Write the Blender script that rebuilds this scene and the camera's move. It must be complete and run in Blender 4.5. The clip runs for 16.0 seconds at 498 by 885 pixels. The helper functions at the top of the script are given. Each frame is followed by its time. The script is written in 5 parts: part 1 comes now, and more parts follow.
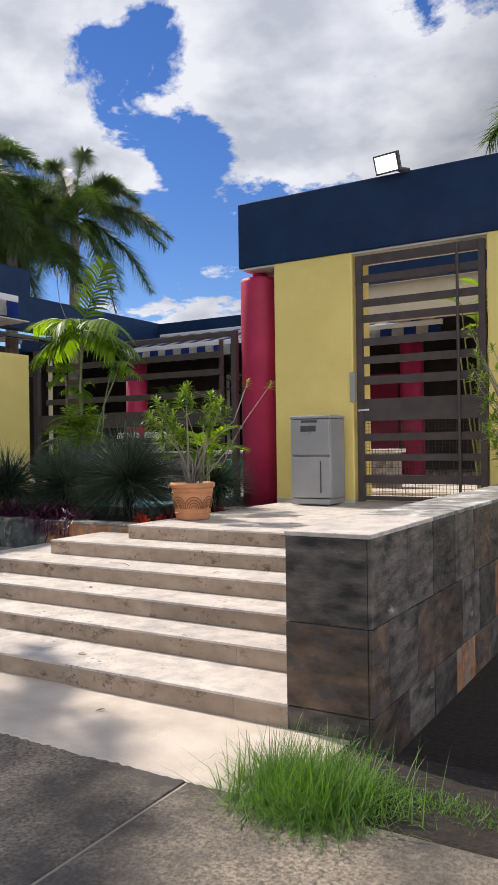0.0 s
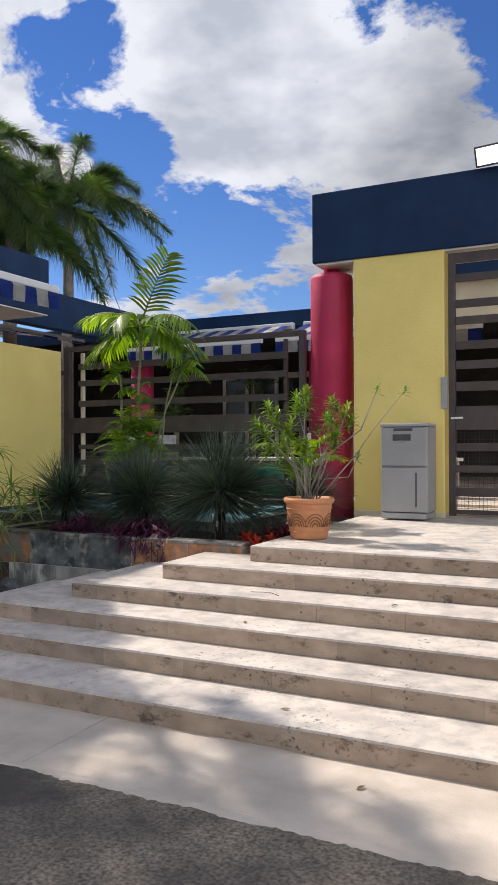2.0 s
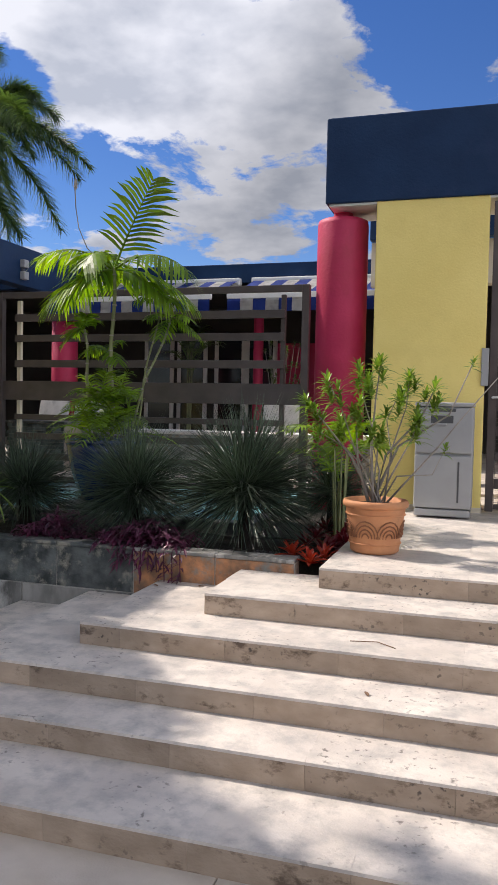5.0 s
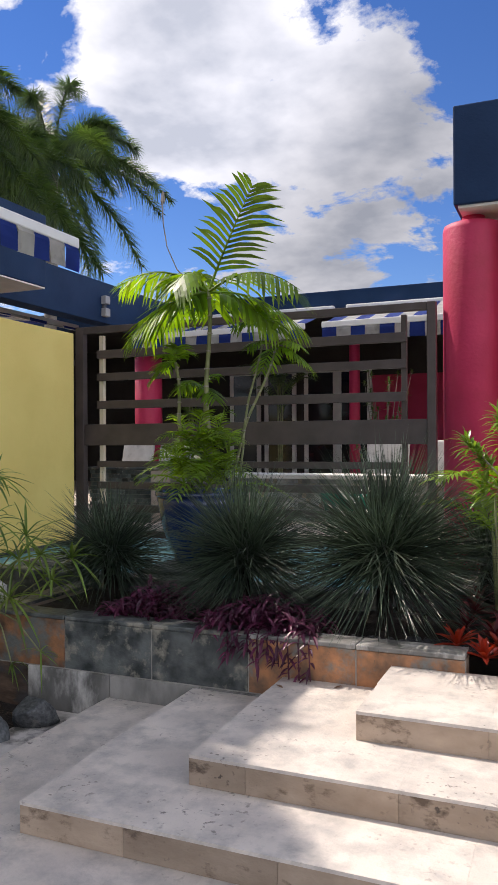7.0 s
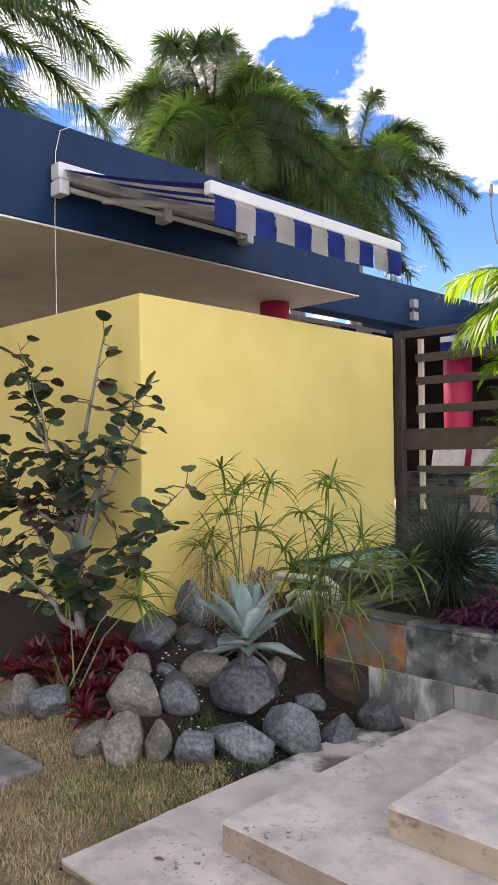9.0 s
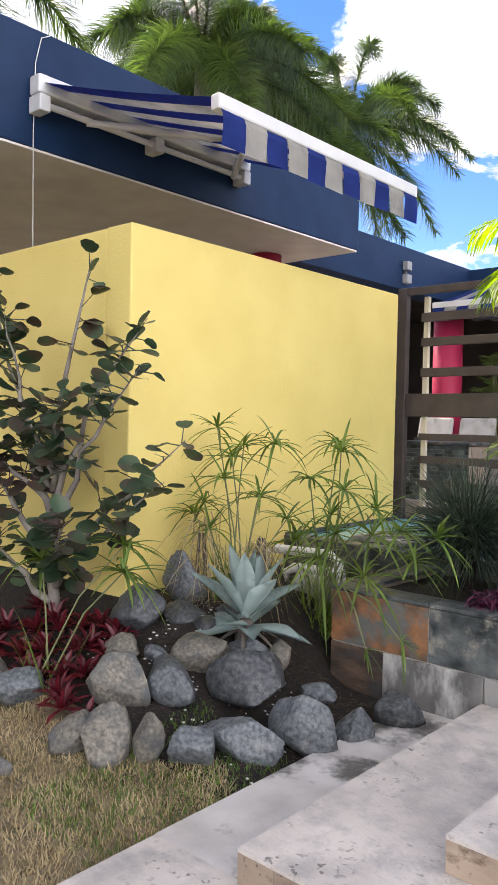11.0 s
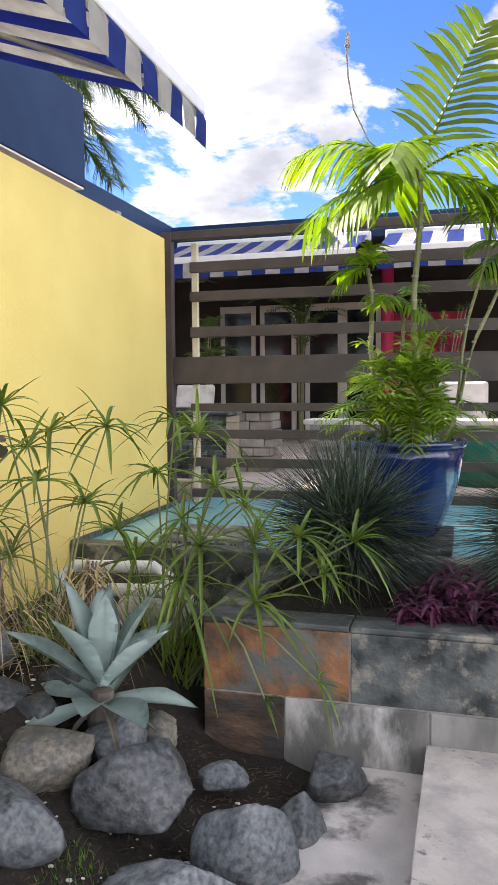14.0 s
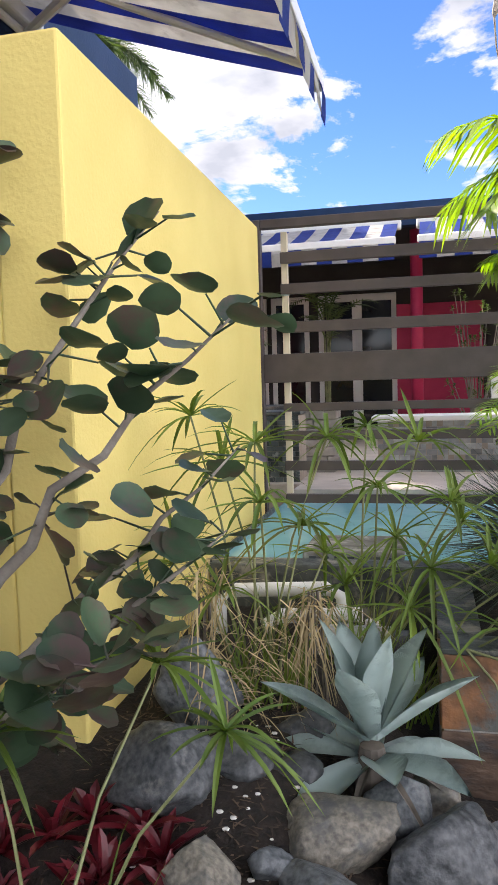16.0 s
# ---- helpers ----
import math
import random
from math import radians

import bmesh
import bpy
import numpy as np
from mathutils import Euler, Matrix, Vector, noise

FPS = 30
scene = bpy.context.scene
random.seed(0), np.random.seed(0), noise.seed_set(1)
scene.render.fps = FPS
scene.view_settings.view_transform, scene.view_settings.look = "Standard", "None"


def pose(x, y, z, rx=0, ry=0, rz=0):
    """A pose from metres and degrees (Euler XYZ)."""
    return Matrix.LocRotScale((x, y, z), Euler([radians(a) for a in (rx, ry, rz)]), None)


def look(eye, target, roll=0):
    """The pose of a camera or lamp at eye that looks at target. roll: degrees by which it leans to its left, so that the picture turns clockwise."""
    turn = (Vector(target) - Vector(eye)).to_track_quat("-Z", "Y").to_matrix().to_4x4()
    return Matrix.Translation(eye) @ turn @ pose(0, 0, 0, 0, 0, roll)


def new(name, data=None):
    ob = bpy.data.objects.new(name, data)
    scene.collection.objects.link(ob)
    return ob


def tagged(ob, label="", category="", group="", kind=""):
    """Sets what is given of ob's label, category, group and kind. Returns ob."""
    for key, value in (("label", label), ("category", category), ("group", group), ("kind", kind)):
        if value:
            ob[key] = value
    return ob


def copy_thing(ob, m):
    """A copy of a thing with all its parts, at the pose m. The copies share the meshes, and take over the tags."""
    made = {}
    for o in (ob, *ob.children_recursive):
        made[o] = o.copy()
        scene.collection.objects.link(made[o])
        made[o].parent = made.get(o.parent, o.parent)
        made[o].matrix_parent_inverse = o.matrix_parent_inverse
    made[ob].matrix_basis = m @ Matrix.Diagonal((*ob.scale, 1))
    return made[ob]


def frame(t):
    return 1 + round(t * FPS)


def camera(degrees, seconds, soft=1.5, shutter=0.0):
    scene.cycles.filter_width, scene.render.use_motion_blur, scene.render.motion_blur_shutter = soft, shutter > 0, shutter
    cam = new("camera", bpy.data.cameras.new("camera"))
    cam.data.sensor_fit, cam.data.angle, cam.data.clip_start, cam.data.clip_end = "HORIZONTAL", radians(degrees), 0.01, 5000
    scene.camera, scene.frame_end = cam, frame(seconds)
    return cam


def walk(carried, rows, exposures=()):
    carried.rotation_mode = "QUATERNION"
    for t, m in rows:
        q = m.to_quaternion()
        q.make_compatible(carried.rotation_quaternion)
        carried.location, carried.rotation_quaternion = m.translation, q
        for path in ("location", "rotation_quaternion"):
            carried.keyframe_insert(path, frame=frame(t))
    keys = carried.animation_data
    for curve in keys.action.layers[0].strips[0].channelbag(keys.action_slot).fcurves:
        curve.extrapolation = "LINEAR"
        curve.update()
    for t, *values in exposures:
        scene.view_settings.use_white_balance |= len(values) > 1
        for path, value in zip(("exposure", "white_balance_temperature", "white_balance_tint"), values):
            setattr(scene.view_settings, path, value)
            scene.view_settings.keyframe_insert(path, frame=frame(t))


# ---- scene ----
cam = camera(35.9, 16.0)
PATH = [
    (0, (0.632, 0.527, 1.466), (-0.391, 2.246, 1.474), -0.8),
    (0.5, (0.124, 0.502, 1.464), (-0.918, 2.208, 1.487), -0.2),
    (1, (-0.286, 0.503, 1.474), (-1.281, 2.238, 1.485), 0.2),
    (1.5, (-0.757, 0.455, 1.524), (-1.689, 2.225, 1.526), 0.4),
    (2, (-1.191, 0.393, 1.572), (-2.073, 2.188, 1.58), -0.2),
    (2.5, (-1.569, 0.448, 1.605), (-2.43, 2.253, 1.617), -1.2),
    (3, (-1.918, 0.342, 1.65), (-2.713, 2.177, 1.654), -1.7),
    (3.2, (-2.065, 0.381, 1.659), (-2.772, 2.251, 1.643), -1.6),
    (5.3, (-3.154, 1.628, 1.727), (-3.737, 3.54, 1.637), 1.1),
    (5.5, (-3.251, 1.731, 1.733), (-3.837, 3.642, 1.653), 0.9),
    (6, (-3.488, 1.957, 1.764), (-4.092, 3.862, 1.712), 0.5),
    (6.5, (-3.63, 2.315, 1.745), (-4.292, 4.202, 1.725), 0.1),
    (7, (-3.7, 2.455, 1.775), (-4.478, 4.297, 1.777), -0.3),
    (7.5, (-3.767, 2.429, 1.777), (-4.707, 4.194, 1.797), -0.5),
    (8, (-3.827, 2.393, 1.787), (-4.943, 4.052, 1.816), -0.7),
    (8.5, (-3.904, 2.384, 1.768), (-5.188, 3.917, 1.803), -1.0),
    (9, (-3.97, 2.35, 1.767), (-5.37, 3.778, 1.79), -0.7),
    (9.2, (-3.999, 2.331, 1.769), (-5.416, 3.742, 1.782), -0.3),
    (11.3, (-4.686, 2.677, 1.678), (-5.99, 4.191, 1.593), 1.3),
    (11.5, (-4.752, 2.69, 1.703), (-6.018, 4.234, 1.592), 0.7),
    (12, (-4.998, 2.814, 1.675), (-6.142, 4.447, 1.52), 0.4),
    (12.5, (-5.26, 3.024, 1.681), (-6.288, 4.732, 1.516), 0.6),
    (13, (-5.525, 3.112, 1.686), (-6.399, 4.905, 1.539), 0.9),
    (13.5, (-5.835, 3.124, 1.706), (-6.527, 4.996, 1.573), 0.5),
    (14, (-6.146, 3.266, 1.688), (-6.692, 5.186, 1.557), -0.4),
    (14.5, (-6.41, 3.327, 1.714), (-6.871, 5.269, 1.578), -1.0),
    (15, (-6.687, 3.287, 1.758), (-7.113, 5.237, 1.625), -1.4),
    (15.5, (-6.95, 3.298, 1.749), (-7.382, 5.246, 1.618), -2.0),
    (16, (-7.28, 3.399, 1.749), (-7.736, 5.34, 1.6), -1.7),
]
walk(cam, [(t, look(eye, target, roll)) for t, eye, target, roll in PATH], [(0.0, 0.26, 6150, 14), (3.0, 0.28, 6100, 14), (6.0, 0.36, 6100, 16), (7.5, 0.60, 6250, 17), (9.0, 1.15, 6450, 18), (12.5, 1.48, 6400, 17), (14.5, 1.5, 6350, 17), (16.0, 1.55, 6350, 17)])

# ---- world, sun, exposure ----
SUN_TO = Vector((-0.925, 0.19, 1.0)).normalized()
world = bpy.data.worlds.new("sky_world")
scene.world = world
world.use_nodes = True
wn, wl = world.node_tree.nodes, world.node_tree.links
wn.clear()
w_out = wn.new("ShaderNodeOutputWorld")
w_sky = wn.new("ShaderNodeTexSky")
w_sky.sky_type = "NISHITA"
w_sky.sun_disc = False
w_sky.sun_elevation = math.asin(SUN_TO.z)
w_sky.sun_rotation = math.atan2(SUN_TO.x, SUN_TO.y)
w_sky.altitude, w_sky.air_density, w_sky.dust_density, w_sky.ozone_density = 50, 1.0, 0.0, 3.5
w_bg = wn.new("ShaderNodeBackground")
w_bg.inputs[1].default_value = 0.085
w_hs = wn.new("ShaderNodeHueSaturation")
w_hs.inputs["Saturation"].default_value = 1.22
w_hs.inputs["Hue"].default_value = 0.512
wl.new(w_sky.outputs[0], w_hs.inputs["Color"])
wl.new(w_hs.outputs[0], w_bg.inputs[0])
w_co = wn.new("ShaderNodeTexCoord")
w_sep = wn.new("ShaderNodeSeparateXYZ")
wl.new(w_co.outputs["Generated"], w_sep.inputs[0])


def wmath(op, a, b):
    n = wn.new("ShaderNodeMath")
    n.operation = op
    for k, v in enumerate((a, b)):
        if isinstance(v, (int, float)):
            n.inputs[k].default_value = v
        else:
            wl.new(v, n.inputs[k])
    return n.outputs[0]


den = wmath("ADD", wmath("MAXIMUM", w_sep.outputs[2], 0.0), 0.22)
w_com = wn.new("ShaderNodeCombineXYZ")
wl.new(wmath("DIVIDE", w_sep.outputs[0], den), w_com.inputs[0])
wl.new(wmath("DIVIDE", w_sep.outputs[1], den), w_com.inputs[1])
w_com.inputs[2].default_value = 3.7
w_n = wn.new("ShaderNodeTexNoise")
w_n.inputs["Scale"].default_value, w_n.inputs["Detail"].default_value = 3.3, 12.0
w_n.inputs["Roughness"].default_value, w_n.inputs["Distortion"].default_value = 0.62, 0.2
wl.new(w_com.outputs[0], w_n.inputs["Vector"])
cover = wmath("ADD", wmath("MULTIPLY", wmath("SUBTRACT", w_n.outputs[0], 0.5), 2.7), 0.47)
# heaps of cumulus: direction, angular size, weight (gaps are negative)
# the five broadest lie out of view and are added for fill light
for cx, cy, cz, cr, cw in ((-.30, .88, .365, .20, .55), (-.44, .785, .43, .15, .5), (-.63, .667, .40, .13, .5), (-.39, .80, .47, .13, .45), (-.22, .90, .37, .16, .45), (.02, .918, .40, .08, .4),
                           (-.55, .82, .175, .10, .4), (-.26, .94, .21, .12, .28), (-.65, .58, .50, .17, .45), (.75, .3, .5, .6, .7), (.6, -.6, .4, .8, .8), (-.3, -.8, .5, .7, .6), (.0, -.1, .99, .6, .6), (-.8, .0, .6, .45, .4),
                           (-.531, .768, .359, .06, -.6), (-.594, .662, .458, .07, -.6), (-.431, .855, .28, .08, -.6), (-.08, .892, .45, .10, -.5), (-.02, .955, .29, .11, -.5), (-.575, .78, .25, .09, -.6), (-.52, .71, .47, .07, -.5)):
    vd = wn.new("ShaderNodeVectorMath")
    vd.operation = "DISTANCE"
    wl.new(w_co.outputs["Generated"], vd.inputs[0])
    vd.inputs[1].default_value = Vector((cx, cy, cz)).normalized()
    fall = wmath("MAXIMUM", wmath("SUBTRACT", 1.0, wmath("DIVIDE", vd.outputs["Value"], cr)), 0.0)
    cover = wmath("ADD", cover, wmath("MULTIPLY", fall, cw))
w_r = wn.new("ShaderNodeValToRGB")
w_r.color_ramp.elements[0].position, w_r.color_ramp.elements[1].position = 0.52, 0.68
wl.new(cover, w_r.inputs[0])
w_n2 = wn.new("ShaderNodeTexNoise")
w_n2.inputs["Scale"].default_value, w_n2.inputs["Detail"].default_value = 4.6, 10.0
wl.new(w_com.outputs[0], w_n2.inputs["Vector"])
w_r2 = wn.new("ShaderNodeValToRGB")
w_r2.color_ramp.elements[0].position, w_r2.color_ramp.elements[1].position = 0.34, 0.60
w_r2.color_ramp.elements[0].color = (0.60, 0.63, 0.68, 1)
w_r2.color_ramp.elements[1].color = (1.0, 1.0, 1.0, 1)
wl.new(wmath("SUBTRACT", w_n2.outputs[0], wmath("MULTIPLY", wmath("SUBTRACT", cover, 0.85), 0.14)), w_r2.inputs[0])
w_cl = wn.new("ShaderNodeBackground")
w_cl.inputs[1].default_value = 0.74
wl.new(w_r2.outputs[0], w_cl.inputs[0])
# clouds brighter towards the sun and away from it: fill light out of view
w_dot = wn.new("ShaderNodeVectorMath")
w_dot.operation = "DOT_PRODUCT"
wl.new(w_co.outputs["Generated"], w_dot.inputs[0])
w_dot.inputs[1].default_value = SUN_TO


def wrange(v, a0, a1, b1):
    n = wn.new("ShaderNodeMapRange")
    n.interpolation_type = "SMOOTHSTEP"
    n.inputs[1].default_value, n.inputs[2].default_value, n.inputs[3].default_value, n.inputs[4].default_value = a0, a1, 0.0, b1
    wl.new(v, n.inputs[0])
    return n.outputs[0]


fill_glow = wmath("ADD", wrange(w_dot.outputs["Value"], 0.90, 0.995, 6.0), wrange(wmath("MULTIPLY", w_dot.outputs["Value"], -1.0), -0.22, 0.3, 1.75))
wl.new(wmath("ADD", wmath("MULTIPLY", fill_glow, 0.71), wmath("ADD", wrange(w_dot.outputs["Value"], 0.50, 0.66, 0.31), 0.42)), w_cl.inputs[1])
w_mix = wn.new("ShaderNodeMixShader")
wl.new(w_r.outputs[0], w_mix.inputs[0])
wl.new(w_bg.outputs[0], w_mix.inputs[1])
wl.new(w_cl.outputs[0], w_mix.inputs[2])
wl.new(w_mix.outputs[0], w_out.inputs[0])

sun_data = bpy.data.lights.new("sun", "SUN")
sun_data.energy, sun_data.angle, sun_data.color = 4.5, radians(0.55), (1.0, 0.885, 0.72)
sun_ob = new("sun", sun_data)
sun_ob.matrix_world = look(SUN_TO * 40, (0, 0, 0))


# ---- materials ----
def surf(name, c1, c2, scale=4.0, rough=0.6, bump=0.1, bscale=40.0, c3=None, s3=1.2, t3=(0.5, 0.65), metal=0.0,
         vary=0.0, stretch=(1, 1, 1), spec=0.5, leaf=0.0, island=False, coat=0.0, pits=0.0):
    """A painted, mineral or leafy surface: two colours mixed by fine noise, a third in larger blotches, bump, change from piece to piece."""
    m = bpy.data.materials.new(name)
    m.use_nodes = True
    n, l = m.node_tree.nodes, m.node_tree.links
    b = n["Principled BSDF"]
    co = n.new("ShaderNodeTexCoord")
    mp = n.new("ShaderNodeMapping")
    mp.inputs["Scale"].default_value = stretch
    l.new(co.outputs["Object"], mp.inputs["Vector"])
    vec = mp.outputs["Vector"]
    nz = n.new("ShaderNodeTexNoise")
    nz.inputs["Scale"].default_value, nz.inputs["Detail"].default_value = scale, 6.0
    l.new(vec, nz.inputs["Vector"])
    rp = n.new("ShaderNodeValToRGB")
    rp.color_ramp.elements[0].position, rp.color_ramp.elements[1].position = 0.32, 0.68
    rp.color_ramp.elements[0].color, rp.color_ramp.elements[1].color = (*c1, 1), (*c2, 1)
    l.new(nz.outputs[0], rp.inputs[0])
    col = rp.outputs[0]
    if c3:
        nb = n.new("ShaderNodeTexNoise")
        nb.inputs["Scale"].default_value, nb.inputs["Detail"].default_value = s3, 8.0
        nb.inputs["Roughness"].default_value = 0.65
        l.new(vec, nb.inputs["Vector"])
        rb = n.new("ShaderNodeValToRGB")
        rb.color_ramp.elements[0].position, rb.color_ramp.elements[1].position = t3
        l.new(nb.outputs[0], rb.inputs[0])
        mx = n.new("ShaderNodeMix")
        mx.data_type = "RGBA"
        l.new(rb.outputs[0], mx.inputs[0])
        l.new(col, mx.inputs[6])
        mx.inputs[7].default_value = (*c3, 1)
        col = mx.outputs[2]
    if pits:
        fine, wide = [], []
        for sc, lo, hi, into in ((34.0, 0.60, 0.68, fine), (2.3, 0.46, 0.62, wide)):
            pn = n.new("ShaderNodeTexNoise")
            pn.inputs["Scale"].default_value, pn.inputs["Detail"].default_value = sc, 4.0
            l.new(co.outputs["Object"], pn.inputs["Vector"])
            pr = n.new("ShaderNodeMapRange")
            pr.inputs[1].default_value, pr.inputs[2].default_value = lo, hi
            l.new(pn.outputs[0], pr.inputs[0])
            into.append(pr.outputs[0])
        pm_ = n.new("ShaderNodeMath")
        pm_.operation = "MULTIPLY"
        l.new(fine[0], pm_.inputs[0])
        l.new(wide[0], pm_.inputs[1])
        pf = n.new("ShaderNodeMath")
        pf.operation = "MULTIPLY"
        pf.inputs[1].default_value = pits
        l.new(pm_.outputs[0], pf.inputs[0])
        px = n.new("ShaderNodeMix")
        px.data_type = "RGBA"
        l.new(pf.outputs[0], px.inputs[0])
        l.new(col, px.inputs[6])
        px.inputs[7].default_value = (0.07, 0.055, 0.045, 1)
        col = px.outputs[2]
    if vary:
        if island:
            rnd = n.new("ShaderNodeNewGeometry").outputs["Random Per Island"]
        else:
            rnd = n.new("ShaderNodeObjectInfo").outputs["Random"]
        mr = n.new("ShaderNodeMapRange")
        mr.inputs[3].default_value, mr.inputs[4].default_value = 1 - vary, 1 + vary
        l.new(rnd, mr.inputs[0])
        hs = n.new("ShaderNodeHueSaturation")
        l.new(mr.outputs[0], hs.inputs["Value"])
        l.new(col, hs.inputs["Color"])
        col = hs.outputs[0]
    l.new(col, b.inputs["Base Color"])
    b.inputs["Roughness"].default_value, b.inputs["Metallic"].default_value = rough, metal
    b.inputs["Specular IOR Level"].default_value = spec
    b.inputs["Coat Weight"].default_value = coat
    if bump:
        bz = n.new("ShaderNodeTexNoise")
        bz.inputs["Scale"].default_value, bz.inputs["Detail"].default_value = bscale, 5.0
        l.new(vec, bz.inputs["Vector"])
        bu = n.new("ShaderNodeBump")
        bu.inputs["Strength"].default_value, bu.inputs["Distance"].default_value = bump, 0.01
        l.new(bz.outputs[0], bu.inputs["Height"])
        l.new(bu.outputs[0], b.inputs["Normal"])
    if leaf:
        tr = n.new("ShaderNodeBsdfTranslucent")
        hs2 = n.new("ShaderNodeHueSaturation")
        hs2.inputs["Saturation"].default_value, hs2.inputs["Value"].default_value = 1.15, 1.9
        l.new(col, hs2.inputs["Color"])
        l.new(hs2.outputs[0], tr.inputs[0])
        ms = n.new("ShaderNodeMixShader")
        ms.inputs[0].default_value = leaf
        l.new(b.outputs[0], ms.inputs[1])
        l.new(tr.outputs[0], ms.inputs[2])
        l.new(ms.outputs[0], n["Material Output"].inputs["Surface"])
    return m


M_YEL = surf("yellow_stucco", (0.83, 0.66, 0.205), (0.88, 0.71, 0.235), 2.2, 0.75, 0.35, 55, (0.77, 0.61, 0.19), 0.9, (0.55, 0.8))
M_NAVY = surf("navy_paint", (0.007, 0.024, 0.070), (0.012, 0.035, 0.092), 2.0, 0.5, 0.25, 45, (0.024, 0.038, 0.095), 0.8, (0.55, 0.8), spec=0.2)
M_RED = surf("crimson_paint", (0.44, 0.018, 0.075), (0.52, 0.028, 0.098), 2.5, 0.6, 0.35, 30, (0.36, 0.02, 0.05), 1.1, (0.55, 0.75))
M_WHITE = surf("white_plaster", (0.66, 0.64, 0.60), (0.76, 0.74, 0.70), 3.0, 0.8, 0.2, 50, (0.56, 0.54, 0.51), 0.8, (0.55, 0.8))
M_CREAM = surf("cream_wall", (0.62, 0.54, 0.40), (0.70, 0.62, 0.47), 2.0, 0.8, 0.15, 50)
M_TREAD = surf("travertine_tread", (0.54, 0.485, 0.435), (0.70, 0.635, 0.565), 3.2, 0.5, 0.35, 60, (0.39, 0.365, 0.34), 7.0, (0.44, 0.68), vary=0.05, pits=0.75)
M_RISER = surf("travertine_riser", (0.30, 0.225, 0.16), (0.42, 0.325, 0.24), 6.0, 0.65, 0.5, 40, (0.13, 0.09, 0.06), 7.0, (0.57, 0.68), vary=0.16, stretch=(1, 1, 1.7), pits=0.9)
M_GROUT = surf("pale_grout", (0.26, 0.245, 0.22), (0.46, 0.44, 0.40), 14, 0.9, 0.5, 80)
M_BODY = surf("mortar", (0.30, 0.25, 0.20), (0.38, 0.32, 0.26), 12, 0.9, 0.4, 80)
M_APRON = surf("light_concrete", (0.46, 0.40, 0.33), (0.58, 0.51, 0.43), 4.0, 0.8, 0.3, 90, (0.34, 0.29, 0.24), 1.4, (0.5, 0.75))
M_PAVE = surf("weathered_concrete", (0.095, 0.08, 0.062), (0.38, 0.32, 0.245), 60.0, 0.9, 1.0, 110, (0.065, 0.058, 0.05), 1.1, (0.40, 0.62))
M_SLAB_WET = surf("damp_stained_slab", (0.46, 0.43, 0.40), (0.66, 0.62, 0.58), 5.0, 0.4, 0.3, 60, (0.13, 0.12, 0.11), 3.2, (0.53, 0.64), vary=0.05)
M_SLATE = surf("slate_dark", (0.016, 0.021, 0.021), (0.11, 0.12, 0.115), 9.0, 0.45, 1.0, 22, (0.25, 0.235, 0.19), 5.0, (0.53, 0.63), vary=0.2)
M_SLATE_B = surf("slate_brown_black", (0.020, 0.019, 0.019), (0.16, 0.135, 0.115), 6.0, 0.5, 1.0, 16, (0.40, 0.37, 0.34), 5.0, (0.66, 0.71), vary=0.45, stretch=(1, 1, 2.4))
M_SLATE_N = surf("slate_brown", (0.030, 0.021, 0.016), (0.17, 0.11, 0.075), 6.0, 0.55, 1.0, 16, (0.06, 0.055, 0.053), 5.0, (0.50, 0.60), vary=0.35, stretch=(1, 1, 2.0))
M_SLATE_R = surf("slate_rust", (0.12, 0.078, 0.05), (0.44, 0.20, 0.085), 11.0, 0.55, 1.0, 22, (0.17, 0.18, 0.165), 4.5, (0.49, 0.60), vary=0.2)
M_SLATE_G = surf("slate_grey_chalky", (0.10, 0.10, 0.09), (0.28, 0.27, 0.25), 6.0, 0.8, 0.7, 26, (0.62, 0.60, 0.56), 4.0, (0.50, 0.66), vary=0.2, stretch=(1, 1, 0.45))
M_BROWN = surf("bronze_metal", (0.060, 0.046, 0.042), (0.085, 0.066, 0.060), 6.0, 0.5, 0.08, 60, spec=0.4)
M_STEEL = surf("grey_plastic", (0.30, 0.30, 0.30), (0.35, 0.35, 0.35), 3.0, 0.42, 0.04, 60)
M_STEEL_D = surf("dark_plastic", (0.05, 0.05, 0.055), (0.08, 0.08, 0.085), 6.0, 0.4, 0.03, 60)
M_SOIL = surf("dark_mulch", (0.009, 0.007, 0.0055), (0.027, 0.019, 0.014), 30.0, 0.95, 1.0, 70, (0.05, 0.041, 0.033), 22, (0.62, 0.72))
M_LAWN = surf("dry_soil", (0.15, 0.115, 0.07), (0.29, 0.23, 0.14), 14, 0.95, 0.8, 60, (0.07, 0.09, 0.03), 3.0, (0.5, 0.7))
M_TERRA = surf("terracotta", (0.48, 0.20, 0.085), (0.60, 0.28, 0.125), 8, 0.75, 0.2, 60, (0.36, 0.17, 0.08), 4, (0.5, 0.75))
# darker terracotta: the shade inside carved grooves put into the colour
M_TERRA_SHADE = surf("terracotta_groove_shade", (0.20, 0.085, 0.04), (0.28, 0.12, 0.055), 8, 0.85, 0.2, 60)
M_PEBBLE = surf("black_pebbles", (0.012, 0.012, 0.014), (0.04, 0.04, 0.045), 20, 0.35, 0.1, 60, vary=0.5, island=True)
M_BPOT = surf("blue_glaze", (0.007, 0.026, 0.13), (0.012, 0.048, 0.21), 5, 0.12, 0.05, 12, (0.012, 0.018, 0.06), 2.5, (0.5, 0.7), coat=0.5)
M_BLUE = surf("blue_canvas", (0.011, 0.033, 0.23), (0.020, 0.055, 0.31), 5, 0.8, 0.15, 120)
